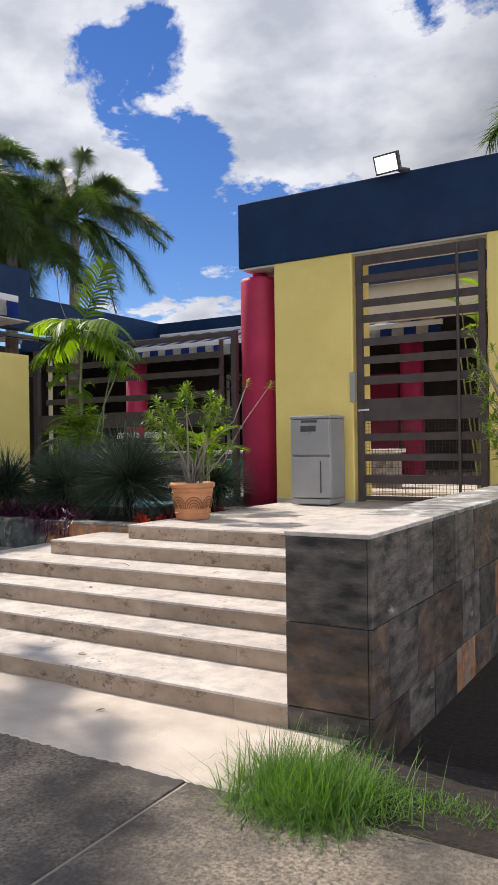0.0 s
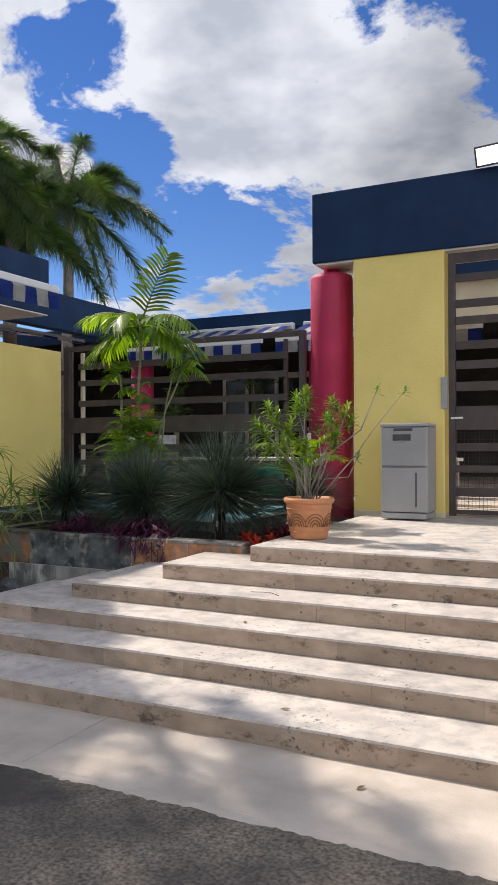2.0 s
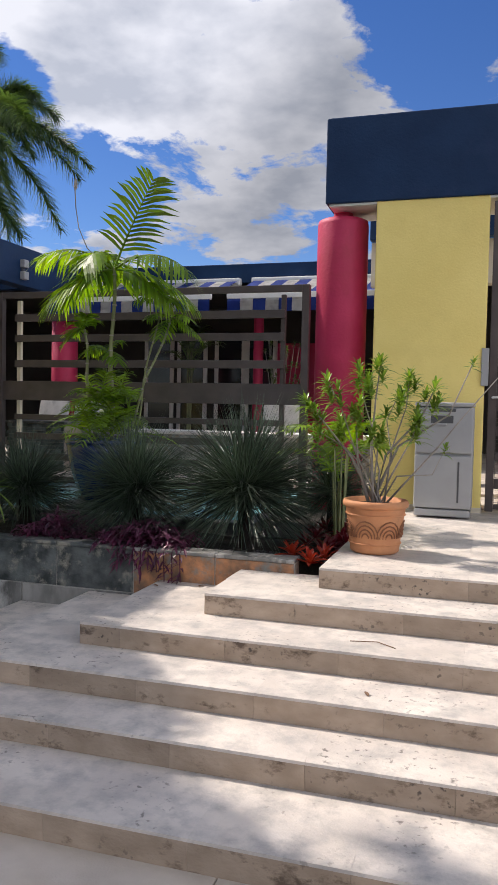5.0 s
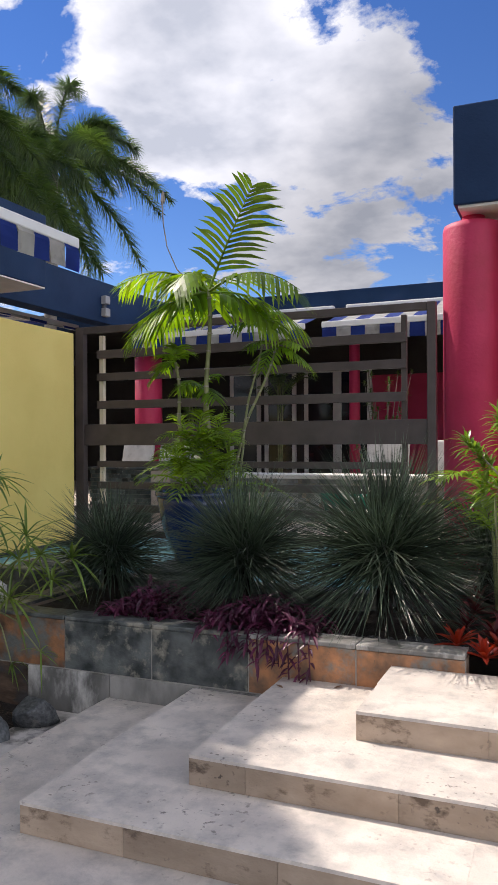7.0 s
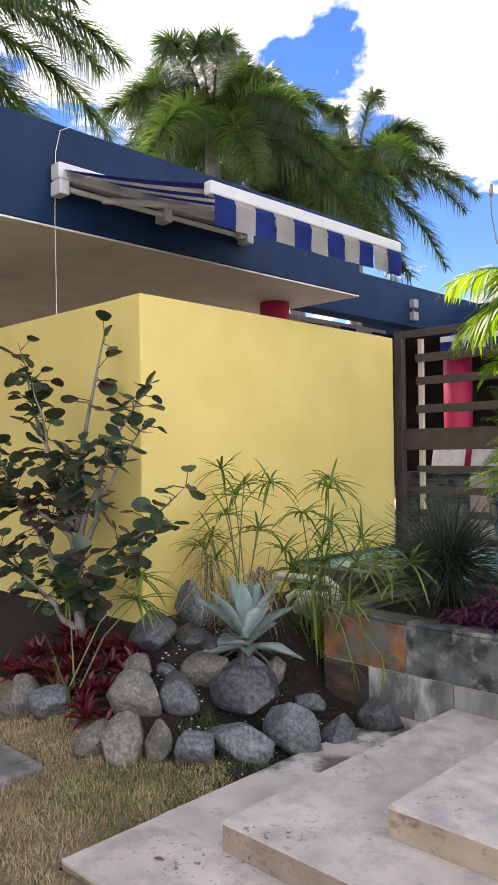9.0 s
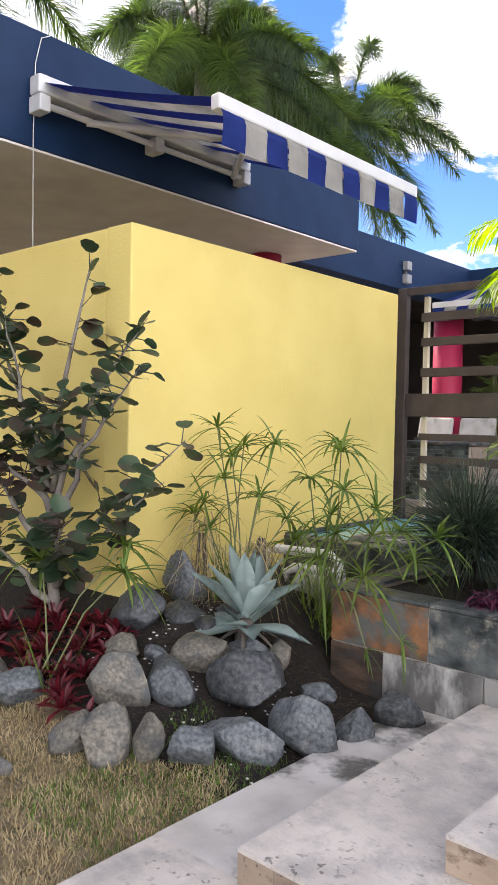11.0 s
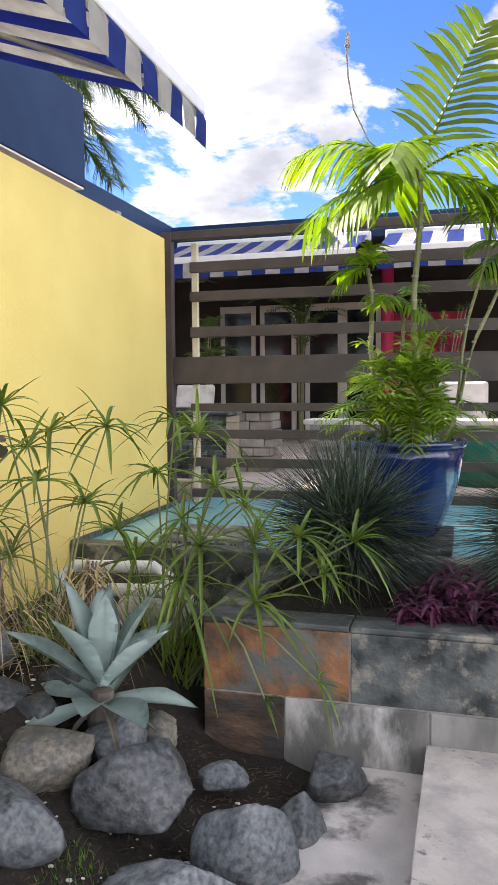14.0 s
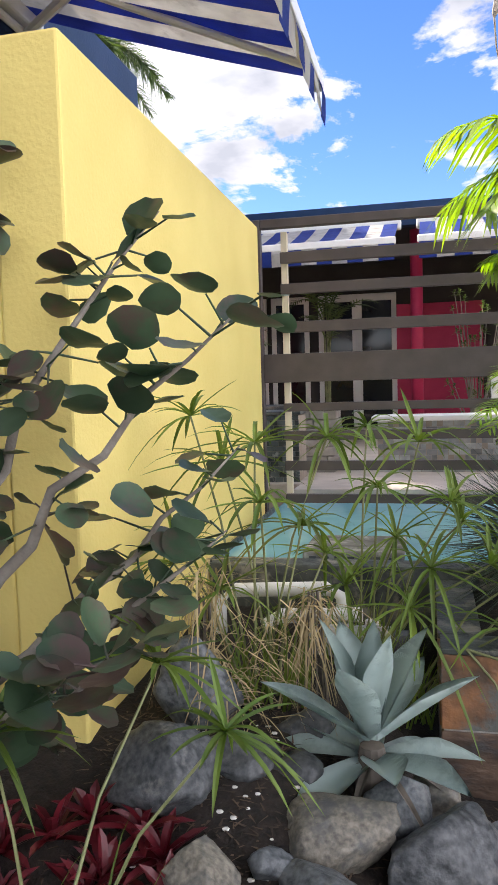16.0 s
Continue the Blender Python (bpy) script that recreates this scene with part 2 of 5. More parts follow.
M_STRIPE = surf("white_canvas", (0.47, 0.46, 0.44), (0.60, 0.59, 0.565), 6, 0.85, 0.15, 120, (0.28, 0.27, 0.255), 5, (0.52, 0.75))
M_ALU = surf("white_aluminium", (0.70, 0.70, 0.69), (0.76, 0.76, 0.75), 6, 0.4, 0.03, 60)
M_ROCK = surf("blue_grey_rock", (0.046, 0.054, 0.060), (0.17, 0.183, 0.19), 48, 0.5, 1.0, 24, (0.25, 0.25, 0.24), 9.0, (0.55, 0.72), vary=0.22)
M_ROCK_T = surf("tan_rock", (0.085, 0.077, 0.062), (0.245, 0.22, 0.175), 52, 0.65, 1.0, 24, (0.075, 0.08, 0.08), 8.0, (0.46, 0.66), vary=0.22)
M_ROCK_D = surf("charcoal_rock", (0.020, 0.023, 0.026), (0.092, 0.097, 0.10), 44, 0.45, 1.0, 24, (0.16, 0.148, 0.13), 11.0, (0.58, 0.74), vary=0.22)
M_GLASSD = surf("dark_window", (0.010, 0.012, 0.014), (0.018, 0.020, 0.022), 1.0, 0.08, 0.0)
# near-black: the deep patio shade is put into this colour
M_PATIO_SHADE = surf("interior_painted_shade", (0.035, 0.030, 0.028), (0.055, 0.048, 0.044), 2.0, 0.9, 0.1, 30)
M_PVC = surf("white_pvc", (0.70, 0.69, 0.66), (0.78, 0.77, 0.74), 8, 0.4, 0.03, 50, (0.5, 0.48, 0.43), 5, (0.6, 0.8))
M_MOSAIC = surf("mosaic_tile", (0.20, 0.21, 0.22), (0.38, 0.38, 0.36), 9, 0.35, 0.1, 60, vary=0.5, island=True)
M_MOSAIC_D = surf("dark_mosaic_tile", (0.05, 0.065, 0.062), (0.13, 0.15, 0.145), 9, 0.3, 0.1, 60, (0.34, 0.34, 0.32), 11, (0.58, 0.64), vary=0.7, island=True)
M_STONE = surf("stacked_stone", (0.26, 0.24, 0.21), (0.44, 0.41, 0.36), 7, 0.8, 0.5, 40, vary=0.35, island=True)
L_PALM = surf("palm_leaf", (0.032, 0.062, 0.018), (0.10, 0.15, 0.034), 3, 0.45, 0.05, 60, vary=0.3, island=True, leaf=0.35)
L_YOUNG = surf("young_palm_leaf", (0.085, 0.155, 0.010), (0.175, 0.265, 0.018), 3, 0.45, 0.05, 60, vary=0.4, island=True, leaf=0.46)
L_SPIKE = surf("spiky_leaf", (0.021, 0.035, 0.025), (0.088, 0.122, 0.076), 3, 0.4, 0.0, 60, vary=0.7, island=True, leaf=0.06)
L_GRASS = surf("green_grass", (0.07, 0.15, 0.02), (0.13, 0.24, 0.035), 4, 0.5, 0, 60, vary=0.35, island=True, leaf=0.35)
L_DRY = surf("dry_grass", (0.32, 0.25, 0.13), (0.52, 0.42, 0.25), 4, 0.8, 0, 60, (0.20, 0.20, 0.08), 2.2, (0.56, 0.72), vary=0.35, island=True, leaf=0.2)
L_SEDGE = surf("sedge_leaf", (0.075, 0.13, 0.02), (0.17, 0.24, 0.045), 4, 0.5, 0, 60, (0.24, 0.19, 0.08), 3, (0.6, 0.75), vary=0.3, island=True, leaf=0.3)
L_AGAVE = surf("agave_leaf", (0.40, 0.51, 0.48), (0.52, 0.63, 0.58), 5, 0.6, 0.08, 30, (0.16, 0.24, 0.22), 4, (0.5, 0.7), vary=0.12, island=True)
M_DEAD = surf("dead_agave_leaf", (0.09, 0.075, 0.06), (0.20, 0.17, 0.14), 12, 0.9, 0.2, 60, vary=0.3)
L_GRAPE = surf("sea_grape_leaf", (0.026, 0.052, 0.028), (0.066, 0.11, 0.06), 5, 0.4, 0.1, 30, (0.085, 0.055, 0.048), 3.5, (0.48, 0.60), vary=0.4, island=True, leaf=0.15)
L_PURPLE = surf("purple_leaf", (0.040, 0.008, 0.022), (0.12, 0.022, 0.06), 6, 0.45, 0, 60, vary=0.5, island=True, leaf=0.2)
L_REDB = surf("red_bromeliad", (0.30, 0.03, 0.02), (0.48, 0.07, 0.035), 6, 0.4, 0, 60, (0.10, 0.02, 0.02), 6, (0.55, 0.7), vary=0.35, island=True, leaf=0.3)
L_MAROON = surf("maroon_bromeliad", (0.085, 0.008, 0.014), (0.20, 0.020, 0.030), 6, 0.35, 0, 60, vary=0.5, island=True, leaf=0.15)
L_SHRUB = surf("glossy_leaf", (0.10, 0.17, 0.025), (0.19, 0.27, 0.045), 5, 0.35, 0, 60, vary=0.3, island=True, leaf=0.35)
M_BARK = surf("grey_bark", (0.22, 0.19, 0.16), (0.36, 0.33, 0.29), 12, 0.9, 0.5, 60, (0.12, 0.10, 0.085), 6, (0.5, 0.7))
M_CANE = surf("green_cane", (0.14, 0.16, 0.06), (0.24, 0.25, 0.11), 9, 0.6, 0.1, 60)
M_LAMP = bpy.data.materials.new("floodlight_glass")
M_LAMP.use_nodes = True
M_LAMP.node_tree.nodes["Principled BSDF"].inputs["Base Color"].default_value = (0.8, 0.8, 0.78, 1)
M_LAMP.node_tree.nodes["Principled BSDF"].inputs["Roughness"].default_value = 0.15
M_LAMP.node_tree.nodes["Principled BSDF"].inputs["Emission Color"].default_value = (1, 0.97, 0.9, 1)
M_LAMP.node_tree.nodes["Principled BSDF"].inputs["Emission Strength"].default_value = 1.0


def water_material():
    m = bpy.data.materials.new("pool_water")
    m.use_nodes = True
    n, l = m.node_tree.nodes, m.node_tree.links
    b = n["Principled BSDF"]
    nz = n.new("ShaderNodeTexNoise")
    nz.inputs["Scale"].default_value, nz.inputs["Detail"].default_value = 5.0, 4.0
    co = n.new("ShaderNodeTexCoord")
    l.new(co.outputs["Object"], nz.inputs["Vector"])
    rp = n.new("ShaderNodeValToRGB")
    rp.color_ramp.elements[0].color, rp.color_ramp.elements[1].color = (0.24, 0.56, 0.64, 1), (0.36, 0.70, 0.77, 1)
    l.new(nz.outputs[0], rp.inputs[0])
    l.new(rp.outputs[0], b.inputs["Base Color"])
    b.inputs["Roughness"].default_value = 0.05
    b.inputs["IOR"].default_value = 1.33
    bu = n.new("ShaderNodeBump")
    bu.inputs["Strength"].default_value, bu.inputs["Distance"].default_value = 0.12, 0.02
    l.new(nz.outputs[0], bu.inputs["Height"])
    l.new(bu.outputs[0], b.inputs["Normal"])
    return m


M_WATER = water_material()


# ---- building blocks ----
def box(bm, x0, x1, y0, y1, z0, z1, bev=0.0):
    """One block into bm, its edges rounded by bev."""
    g = bmesh.ops.create_cube(bm, size=1.0)
    vs = g["verts"]
    bmesh.ops.scale(bm, vec=(x1 - x0, y1 - y0, z1 - z0), verts=vs)
    bmesh.ops.translate(bm, vec=((x0 + x1) / 2, (y0 + y1) / 2, (z0 + z1) / 2), verts=vs)
    if bev:
        es = list({e for v in vs for e in v.link_edges})
        bmesh.ops.bevel(bm, geom=es, offset=bev, segments=2, affect="EDGES", profile=0.5)
    return bm


def block(x0, x1, y0, y1, z0, z1, bev=0.004):
    return box(bmesh.new(), x0, x1, y0, y1, z0, z1, bev)


def mesh_of(name, bm, material, smooth=False):
    me = bpy.data.meshes.new(name)
    bm.to_mesh(me)
    bm.free()
    me.materials.append(material)
    if smooth:
        for p in me.polygons:
            p.use_smooth = True
    return me


def thing(name, loc=(0, 0, 0), label="", category="", group="", kind=""):
    """An Empty at the base of a thing, for its parts."""
    ob = new(name)
    ob.location = loc
    ob.empty_display_size = 0.1
    return tagged(ob, label, category, group, kind)


def origin(ob):
    m = Matrix.Translation(ob.location)
    return (origin(ob.parent) @ ob.matrix_parent_inverse @ m) if ob.parent else m


def part(name, bm, material, parent, label="", smooth=False, kind=""):
    """Links a bmesh, in world metres, as one mesh under a thing or a part."""
    ob = new(name, bm if isinstance(bm, bpy.types.Mesh) else mesh_of(name, bm, material, smooth))
    ob.parent = parent
    ob.matrix_parent_inverse = origin(parent).inverted()
    return tagged(ob, label, "", "", kind)


def solid(name, bm, material, label="", category="", group="", kind="", smooth=False):
    """A thing that is one mesh."""
    return tagged(new(name, mesh_of(name, bm, material, smooth)), label, category, group, kind)


def tube(bm, pts, radii, sides=7, cap=True):
    """A round bar through points."""
    pts = [Vector(p) for p in pts]
    if isinstance(radii, (int, float)):
        radii = [radii] * len(pts)
    rings = []
    for i, p in enumerate(pts):
        d = (pts[min(i + 1, len(pts) - 1)] - pts[max(i - 1, 0)]).normalized()
        a = d.orthogonal().normalized() if abs(d.z) > 0.95 or abs(d.z) < 1e-6 and abs(d.x) + abs(d.y) < 1e-6 else d.cross(Vector((0, 0, 1))).normalized()
        b = d.cross(a)
        rings.append([bm.verts.new(p + radii[i] * (math.cos(2 * math.pi * k / sides) * a + math.sin(2 * math.pi * k / sides) * b)) for k in range(sides)])
    for r, s in zip(rings, rings[1:]):
        for k in range(sides):
            bm.faces.new((r[k], r[(k + 1) % sides], s[(k + 1) % sides], s[k]))
    if cap:
        bm.faces.new(rings[0][::-1])
        bm.faces.new(rings[-1])
    return bm


def lathe(bm, cx, cy, profile, sides=32):
    """A turned body: profile of (radius, height) from the bottom up."""
    rings = [[bm.verts.new((cx + r * math.cos(2 * math.pi * k / sides), cy + r * math.sin(2 * math.pi * k / sides), z)) for k in range(sides)] for r, z in profile]
    for r, s in zip(rings, rings[1:]):
        for k in range(sides):
            bm.faces.new((r[k], r[(k + 1) % sides], s[(k + 1) % sides], s[k]))
    bm.faces.new(rings[0][::-1])
    bm.faces.new(rings[-1])
    return bm


def blade(bm, base, d, up, length, width, bend=0.3, seg=3, shape=None, fold=0.0):
    """One leaf: a tapered strip from base along d that bends down; fold lifts its edges to a trough."""
    d, base = d.normalized(), Vector(base)
    side = d.cross(up)
    if side.length < 1e-4:
        side = d.orthogonal()
    side.normalize()
    nrm = side.cross(d).normalized()
    prev = None
    for i in range(seg + 1):
        t = i / seg
        w = width * (shape(t) if shape else (1 - t) ** 0.7)
        c = base + d * (length * t) + Vector((0, 0, -bend * length * t * t))
        if i == seg:
            row = [bm.verts.new(c)]
        elif fold:
            row = [bm.verts.new(c - side * w / 2 + nrm * fold * w), bm.verts.new(c), bm.verts.new(c + side * w / 2 + nrm * fold * w)]
        else:
            row = [bm.verts.new(c - side * w / 2), bm.verts.new(c + side * w / 2)]
        if prev:
            if len(row) == 1:
                for a, b in zip(prev, prev[1:]):
                    bm.faces.new((a, b, row[0]))
            else:
                for k in range(len(row) - 1):
                    bm.faces.new((prev[k], prev[k + 1], row[k + 1], row[k]))
        prev = row


rng = random.Random(7)
UP = Vector((0, 0, 1))

# ---- ground ----
bm = bmesh.new()
N = 60
for i in range(N + 1):
    for j in range(N + 1):
        u, v = (i / N * 2 - 1), (j / N * 2 - 1)
        x, y = math.copysign(abs(u) ** 3 * 900 + abs(u) * 6, u) - 3, math.copysign(abs(v) ** 3 * 900 + abs(v) * 6, v) + 3
        bm.verts.new((x, y, -0.16))
bm.verts.ensure_lookup_table()
for i in range(N):
    for j in range(N):
        a = i * (N + 1) + j
        bm.faces.new((bm.verts[a], bm.verts[a + N + 1], bm.verts[a + N + 2], bm.verts[a + 1]))
solid("ground", bm, M_SOIL, "dark mulch and soil ground", "ground", kind="structure")

road = thing("pavement", (-3, 1, 0), "weathered grey concrete driveway slabs with open joints", "pavement", kind="structure")
JX = [-13.2, -9.6, -6.0, -1.36, 3.0, 8.0]
for a, b in zip(JX, JX[1:]):
    for c, d in ((-9, -5.6), (-5.6, -1.9), (-1.9, 3.372)):
        part("slab", block(a + 0.010, b - 0.010, c + 0.008, d - 0.008, -0.14, -0.012, 0.006), M_PAVE, road)
    part("joint", block(b - 0.0095, b + 0.0095, -9, 3.36, -0.14, -0.020, 0), M_BODY, road, "pale joint filler")
for c in (-5.6, -1.9, 3.372):
    part("joint", block(-13.2, 8.0, c - 0.0075, c + 0.0075, -0.14, -0.024, 0), M_BODY, road, "pale joint filler")
apron = thing("walkway", (-3, 3.7, 0), "pale smooth concrete apron before the steps", "walkway", kind="structure")
for a, b in ((-7.4, -3.9), (-3.9, -0.9)):
    part("slab", block(a + 0.002, b - 0.002, 3.33, 4.06, -0.14, 0.0, 0.006), M_APRON, apron)
lip = bmesh.new()
rows = []
for i in range(321):
    x = -5.1 + 4.2 * i / 320
    n_ = 0.5 + 0.5 * noise.noise(Vector((x * 4.3, 0, 0))) + 0.4 * noise.noise(Vector((x * 27, 5, 0)))
    y = 3.325 - 0.012 - 0.04 * max(n_, 0.0)
    rows.append([lip.verts.new((x, 3.331, -0.002)), lip.verts.new((x, y + 0.01, -0.005)), lip.verts.new((x, y, -0.013))])
for p, q in zip(rows, rows[1:]):
    for k in range(2):
        lip.faces.new((p[k], p[k + 1], q[k + 1], q[k]))
part("worn_lip", lip, M_APRON, apron, "ragged worn edge of the apron")
part("kerb", block(-0.02, 0.5, 3.42, 4.6, -0.14, 0.03, 0.015), M_APRON, apron)

# ---- steps ----
FRONT = [4.042, 4.53, 4.883, 5.263, 5.668, 6.05]
LEFT = [-6.72, -6.287, -5.711, -5.162, -4.567, -3.963]
RIGHT, RISE = -1.25, 0.125
stairs = thing("stairs", (-3.5, 5, 0), "broad travertine steps with stained brown risers and pale treads", "stairs", kind="structure")
STEP_TILES = []
for k in range(6):
    z1 = RISE * (k + 1)
    back = 6.40 if k < 5 else 9.45
    part("step_core", block(LEFT[k] + 0.02, RIGHT, FRONT[k] + 0.02, back, -0.15, z1 - 0.0145, 0), M_BODY, stairs)
    nxt = FRONT[k + 1] + 0.02 if k < 5 else 9.45
    nl = LEFT[k + 1] + 0.02 if k < 5 else RIGHT
    STEP_TILES.append((k, z1, back, nxt, nl))

# ---- cheek wall ----
CX0, CX1, CY0, CY1, CZ = -1.25, -0.78, 4.04, 9.17, 1.03
cheek = thing("retaining_wall", (-1, 6.5, -0.15), "dark slate clad low wall beside the steps, whitened by lime streaks", "wall", kind="structure")
part("core", block(CX0 + 0.02, CX1 - 0.02, CY0 + 0.02, CY1, -0.2, CZ - 0.03, 0), M_BODY, cheek)

# ---- porch ----
porch = thing("porch_wall", (-3.6, 9.3, 0.75), "smooth yellow stucco porch pier", "wall", kind="structure")
part("pier", block(-4.12, -3.04, 9.19, 9.75, 0.5, 3.80, 0.015), M_YEL, porch)
part("plinth", block(-4.115, -3.035, 9.18, 9.76, 0.70, 0.80, 0.006), M_CREAM, porch)
porch2 = thing("porch_wall_2", (-0.4, 9.3, 0.75), "smooth yellow stucco porch pier beside the gate", "wall", kind="structure")
part("pier", block(-1.43, 0.9, 9.19, 9.75, 0.3, 3.80, 0.015), M_YEL, porch2)
part("plate", block(-1.30, -1.12, 9.17, 9.192, 2.28, 2.36, 0.004), M_STEEL, porch2, "small grey wall plate")
lintel = thing("roof_beam", (-1, 9.4, 3.79), "deep navy blue rendered roof beam", "beam", kind="structure")
part("fascia", block(-4.635, 1.2, 9.168, 9.9, 3.795, 4.641, 0.012), M_NAVY, lintel)
part("soffit", block(-4.60, 1.2, 9.20, 9.88, 3.77, 3.796, 0.003), M_WHITE, lintel)

col = thing("column", (-4.51, 9.52, 0.6), "round crimson painted column with a narrow neck", "column", kind="structure")
part("shaft", lathe(bmesh.new(), -4.51, 9.52, [(0.265, 0.4), (0.265, 3.64), (0.255, 3.685), (0.22, 3.70)], 40), M_RED, col, smooth=True)
part("neck", lathe(bmesh.new(), -4.51, 9.52, [(0.10, 3.69), (0.10, 3.80)], 20), M_RED, col, smooth=True)

# ---- yellow garden wall ----
yw = thing("garden_wall", (-8.6, 7.5, 0), "tall smooth yellow stucco garden wall", "wall", kind="structure")
bm = block(-8.70, -8.445, 5.795, 9.165, -0.1, 2.935, 0.012)
for v in bm.verts:
    v.co.x -= 0.075 * (v.co.y - 5.795) / 3.37
part("wall_side", bm, M_YEL, yw)
part("wall_front", block(-16.0, -8.702, 5.80, 6.02, -0.1, 2.933, 0.012), M_YEL, yw)

# ---- roof of the wing beside the wall ----
wing = thing("wing_roof", (-12, 8, 3.8), "navy blue flat roof edge with a white soffit", "roof", kind="structure")
part("fascia", block(-10.21, -9.96, -2.0, 10.58, 3.80, 4.72, 0.01), M_NAVY, wing)
part("soffit", block(-16.0, -9.972, -2.0, 10.565, 3.778, 3.798, 0.002), M_WHITE, wing)
part("roof_slab", block(-11.4, -10.22, -2.0, 10.58, 3.95, 4.69, 0.004), M_NAVY, wing)
wing2 = thing("rear_wing_roof", (-12, 14, 3.8), "lower navy blue fascia of the rear wing", "roof", kind="structure")
part("fascia", block(-11.35, -11.10, 10.2, 17.0, 3.85, 4.55, 0.01), M_NAVY, wing2)
part("roof_slab", block(-11.8, -11.36, 11.05, 17.0, 3.95, 4.50, 0.004), M_NAVY, wing2)

cord = solid("cord", tube(bmesh.new(), [(-9.95, 6.20, 4.73), (-9.945, 6.08, 4.66), (-9.945, 6.03, 4.45), (-9.95, 6.02, 3.86), (-9.95, 6.03, 3.0)], 0.004, 5), M_PVC, "thin pale pull cord hanging from the awning", "cord")

# ---- far house ----
house = thing("house", (-4, 17.5, 0.7), "rear house with navy fascia, patio wall painted dark for shade, and white framed doors", "house", kind="structure")
# walls coloured as if in shade; the side wall is added to block light
part("wall", block(-16, 8, 19.6, 19.9, 0.2, 4.3, 0), M_PATIO_SHADE, house)
part("side_shade_wall", block(-16.2, -16.0, 10.6, 19.9, 0.2, 4.3, 0), M_PATIO_SHADE, house)
part("fascia", block(-16, 8, 15.9, 16.1, 4.17, 4.535, 0.01), M_NAVY, house)
# unseen slab, added only to darken the space behind the gate
part("entrance_shade_slab", block(-4.75, 8, 13.41, 15.89, 4.19, 4.29, 0), M_WHITE, house)
# unseen ceiling, coloured dark so that the patio stays dim
part("ceiling", block(-16, 8, 16.11, 19.59, 4.19, 4.29, 0), M_PATIO_SHADE, house)

# ---- planter, pool and garden bed ----
planter = thing("planter_wall", (-5.6, 6.5, 0.1), "low planter wall clad in rust and charcoal slate tiles", "planter", kind="structure")
part("core", block(-7.23, -4.2, 6.41, 6.53, -0.1, 0.688, 0), M_BODY, planter)
part("grout", block(-7.236, -4.2, 6.3935, 6.4095, -0.1, 0.686, 0), M_GROUT, planter, "pale grout in the joints")
part("side_core", block(-7.23, -7.11, 6.54, 7.42, -0.1, 0.688, 0), M_BODY, planter)
bed = bmesh.new()
for a, b, c, d, z in ((-7.10, -3.985, 6.54, 7.44, 0.665), (-4.93, -3.985, 7.44, 9.9, 0.68)):
    g = bmesh.ops.create_grid(bed, x_segments=30, y_segments=20, size=0.5)["verts"]
    for v in g:
        v.co = Vector((a + (v.co.x + 0.5) * (b - a), c + (v.co.y + 0.5) * (d - c), z))
        v.co.z += 0.02 * noise.noise(v.co * 5)
solid("planting_bed", bed, M_SOIL, "dark mulch of the planting bed", "soil", kind="structure")

pool = thing("pool", (-6.7, 9, 0), "swimming pool with pale turquoise water and slate coping", "pool", kind="structure")
part("water", block(-8.475, -4.95, 7.60, 10.2, 0.70, 0.752, 0), M_WATER, pool, "pale turquoise pool water")
part("coping", block(-8.475, -4.94, 7.43, 7.60, 0.4, 0.775, 0.008), M_SLATE, pool)
part("far_coping", block(-8.475, -4.94, 10.2, 10.55, 0.4, 0.80, 0.008), M_APRON, pool)
part("side_coping", block(-4.94, -4.80, 7.45, 10.55, 0.4, 0.775, 0.008), M_SLATE, pool)
part("plinth", block(-6.82, -6.22, 7.62, 8.45, 0.3, 0.80, 0.01), M_SLATE, pool)
part("skimmer_block", block(-7.99, -7.42, 7.66, 8.14, 0.3, 0.80, 0.012), M_SLATE_G, pool, "grey slotted skimmer block standing in the water")
for i in range(7):
    part("skimmer_slot", block(-7.95 + i * 0.072, -7.91 + i * 0.072, 7.652, 7.664, 0.757, 0.775, 0), M_STEEL_D, pool, "dark slot")
bm = bmesh.new()
for i in range(24):
    box(bm, -8.478, -8.462, 7.45 + i * 0.075, 7.45 + i * 0.075 + 0.07, 0.70, 0.79)
part("waterline_tiles", bm, M_SLATE, pool, "dark waterline tiles", kind="stuff")
deck = solid("patio", block(-16, 8, 10.56, 19.6, 0.3, 0.80, 0.01), M_APRON, "pale concrete patio beyond the pool", "patio", kind="structure")
deck2 = solid("porch_floor", block(-3.95, 8, 9.46, 10.555, 0.3, 0.765, 0), M_APRON, "pale porch floor behind the gate", "floor", kind="structure")

spa = thing("spa_wall", (-6.5, 11.4, 0.8), "raised spa wall clad in grey mosaic tiles with a pale coping", "wall", kind="structure")
part("core", block(-7.80, -3.4, 11.52, 11.9, 0.7, 1.33, 0), M_BODY, spa)
bm = bmesh.new()
for r in range(9):
    for c in range(40):
        x = -7.80 + c * 0.11 + (0.055 if r % 2 else 0)
        w = 0.104 if rng.random() < 0.7 else 0.05
        box(bm, x, min(x + w, -3.4), 11.5 + rng.random() * 0.008, 11.53, 0.80 + r * 0.059, 0.80 + r * 0.059 + 0.055)
part("mosaic_tiles", bm, M_MOSAIC, spa, "grey and white mosaic tiles", kind="stuff")
part("coping", block(-7.86, -3.35, 11.45, 11.95, 1.33, 1.385, 0.01), M_WHITE, spa)
pillar = thing("stone_wall", (-8.4, 11.7, 0.8), "dry stacked pale stone wall", "wall", kind="structure")
bm = bmesh.new()
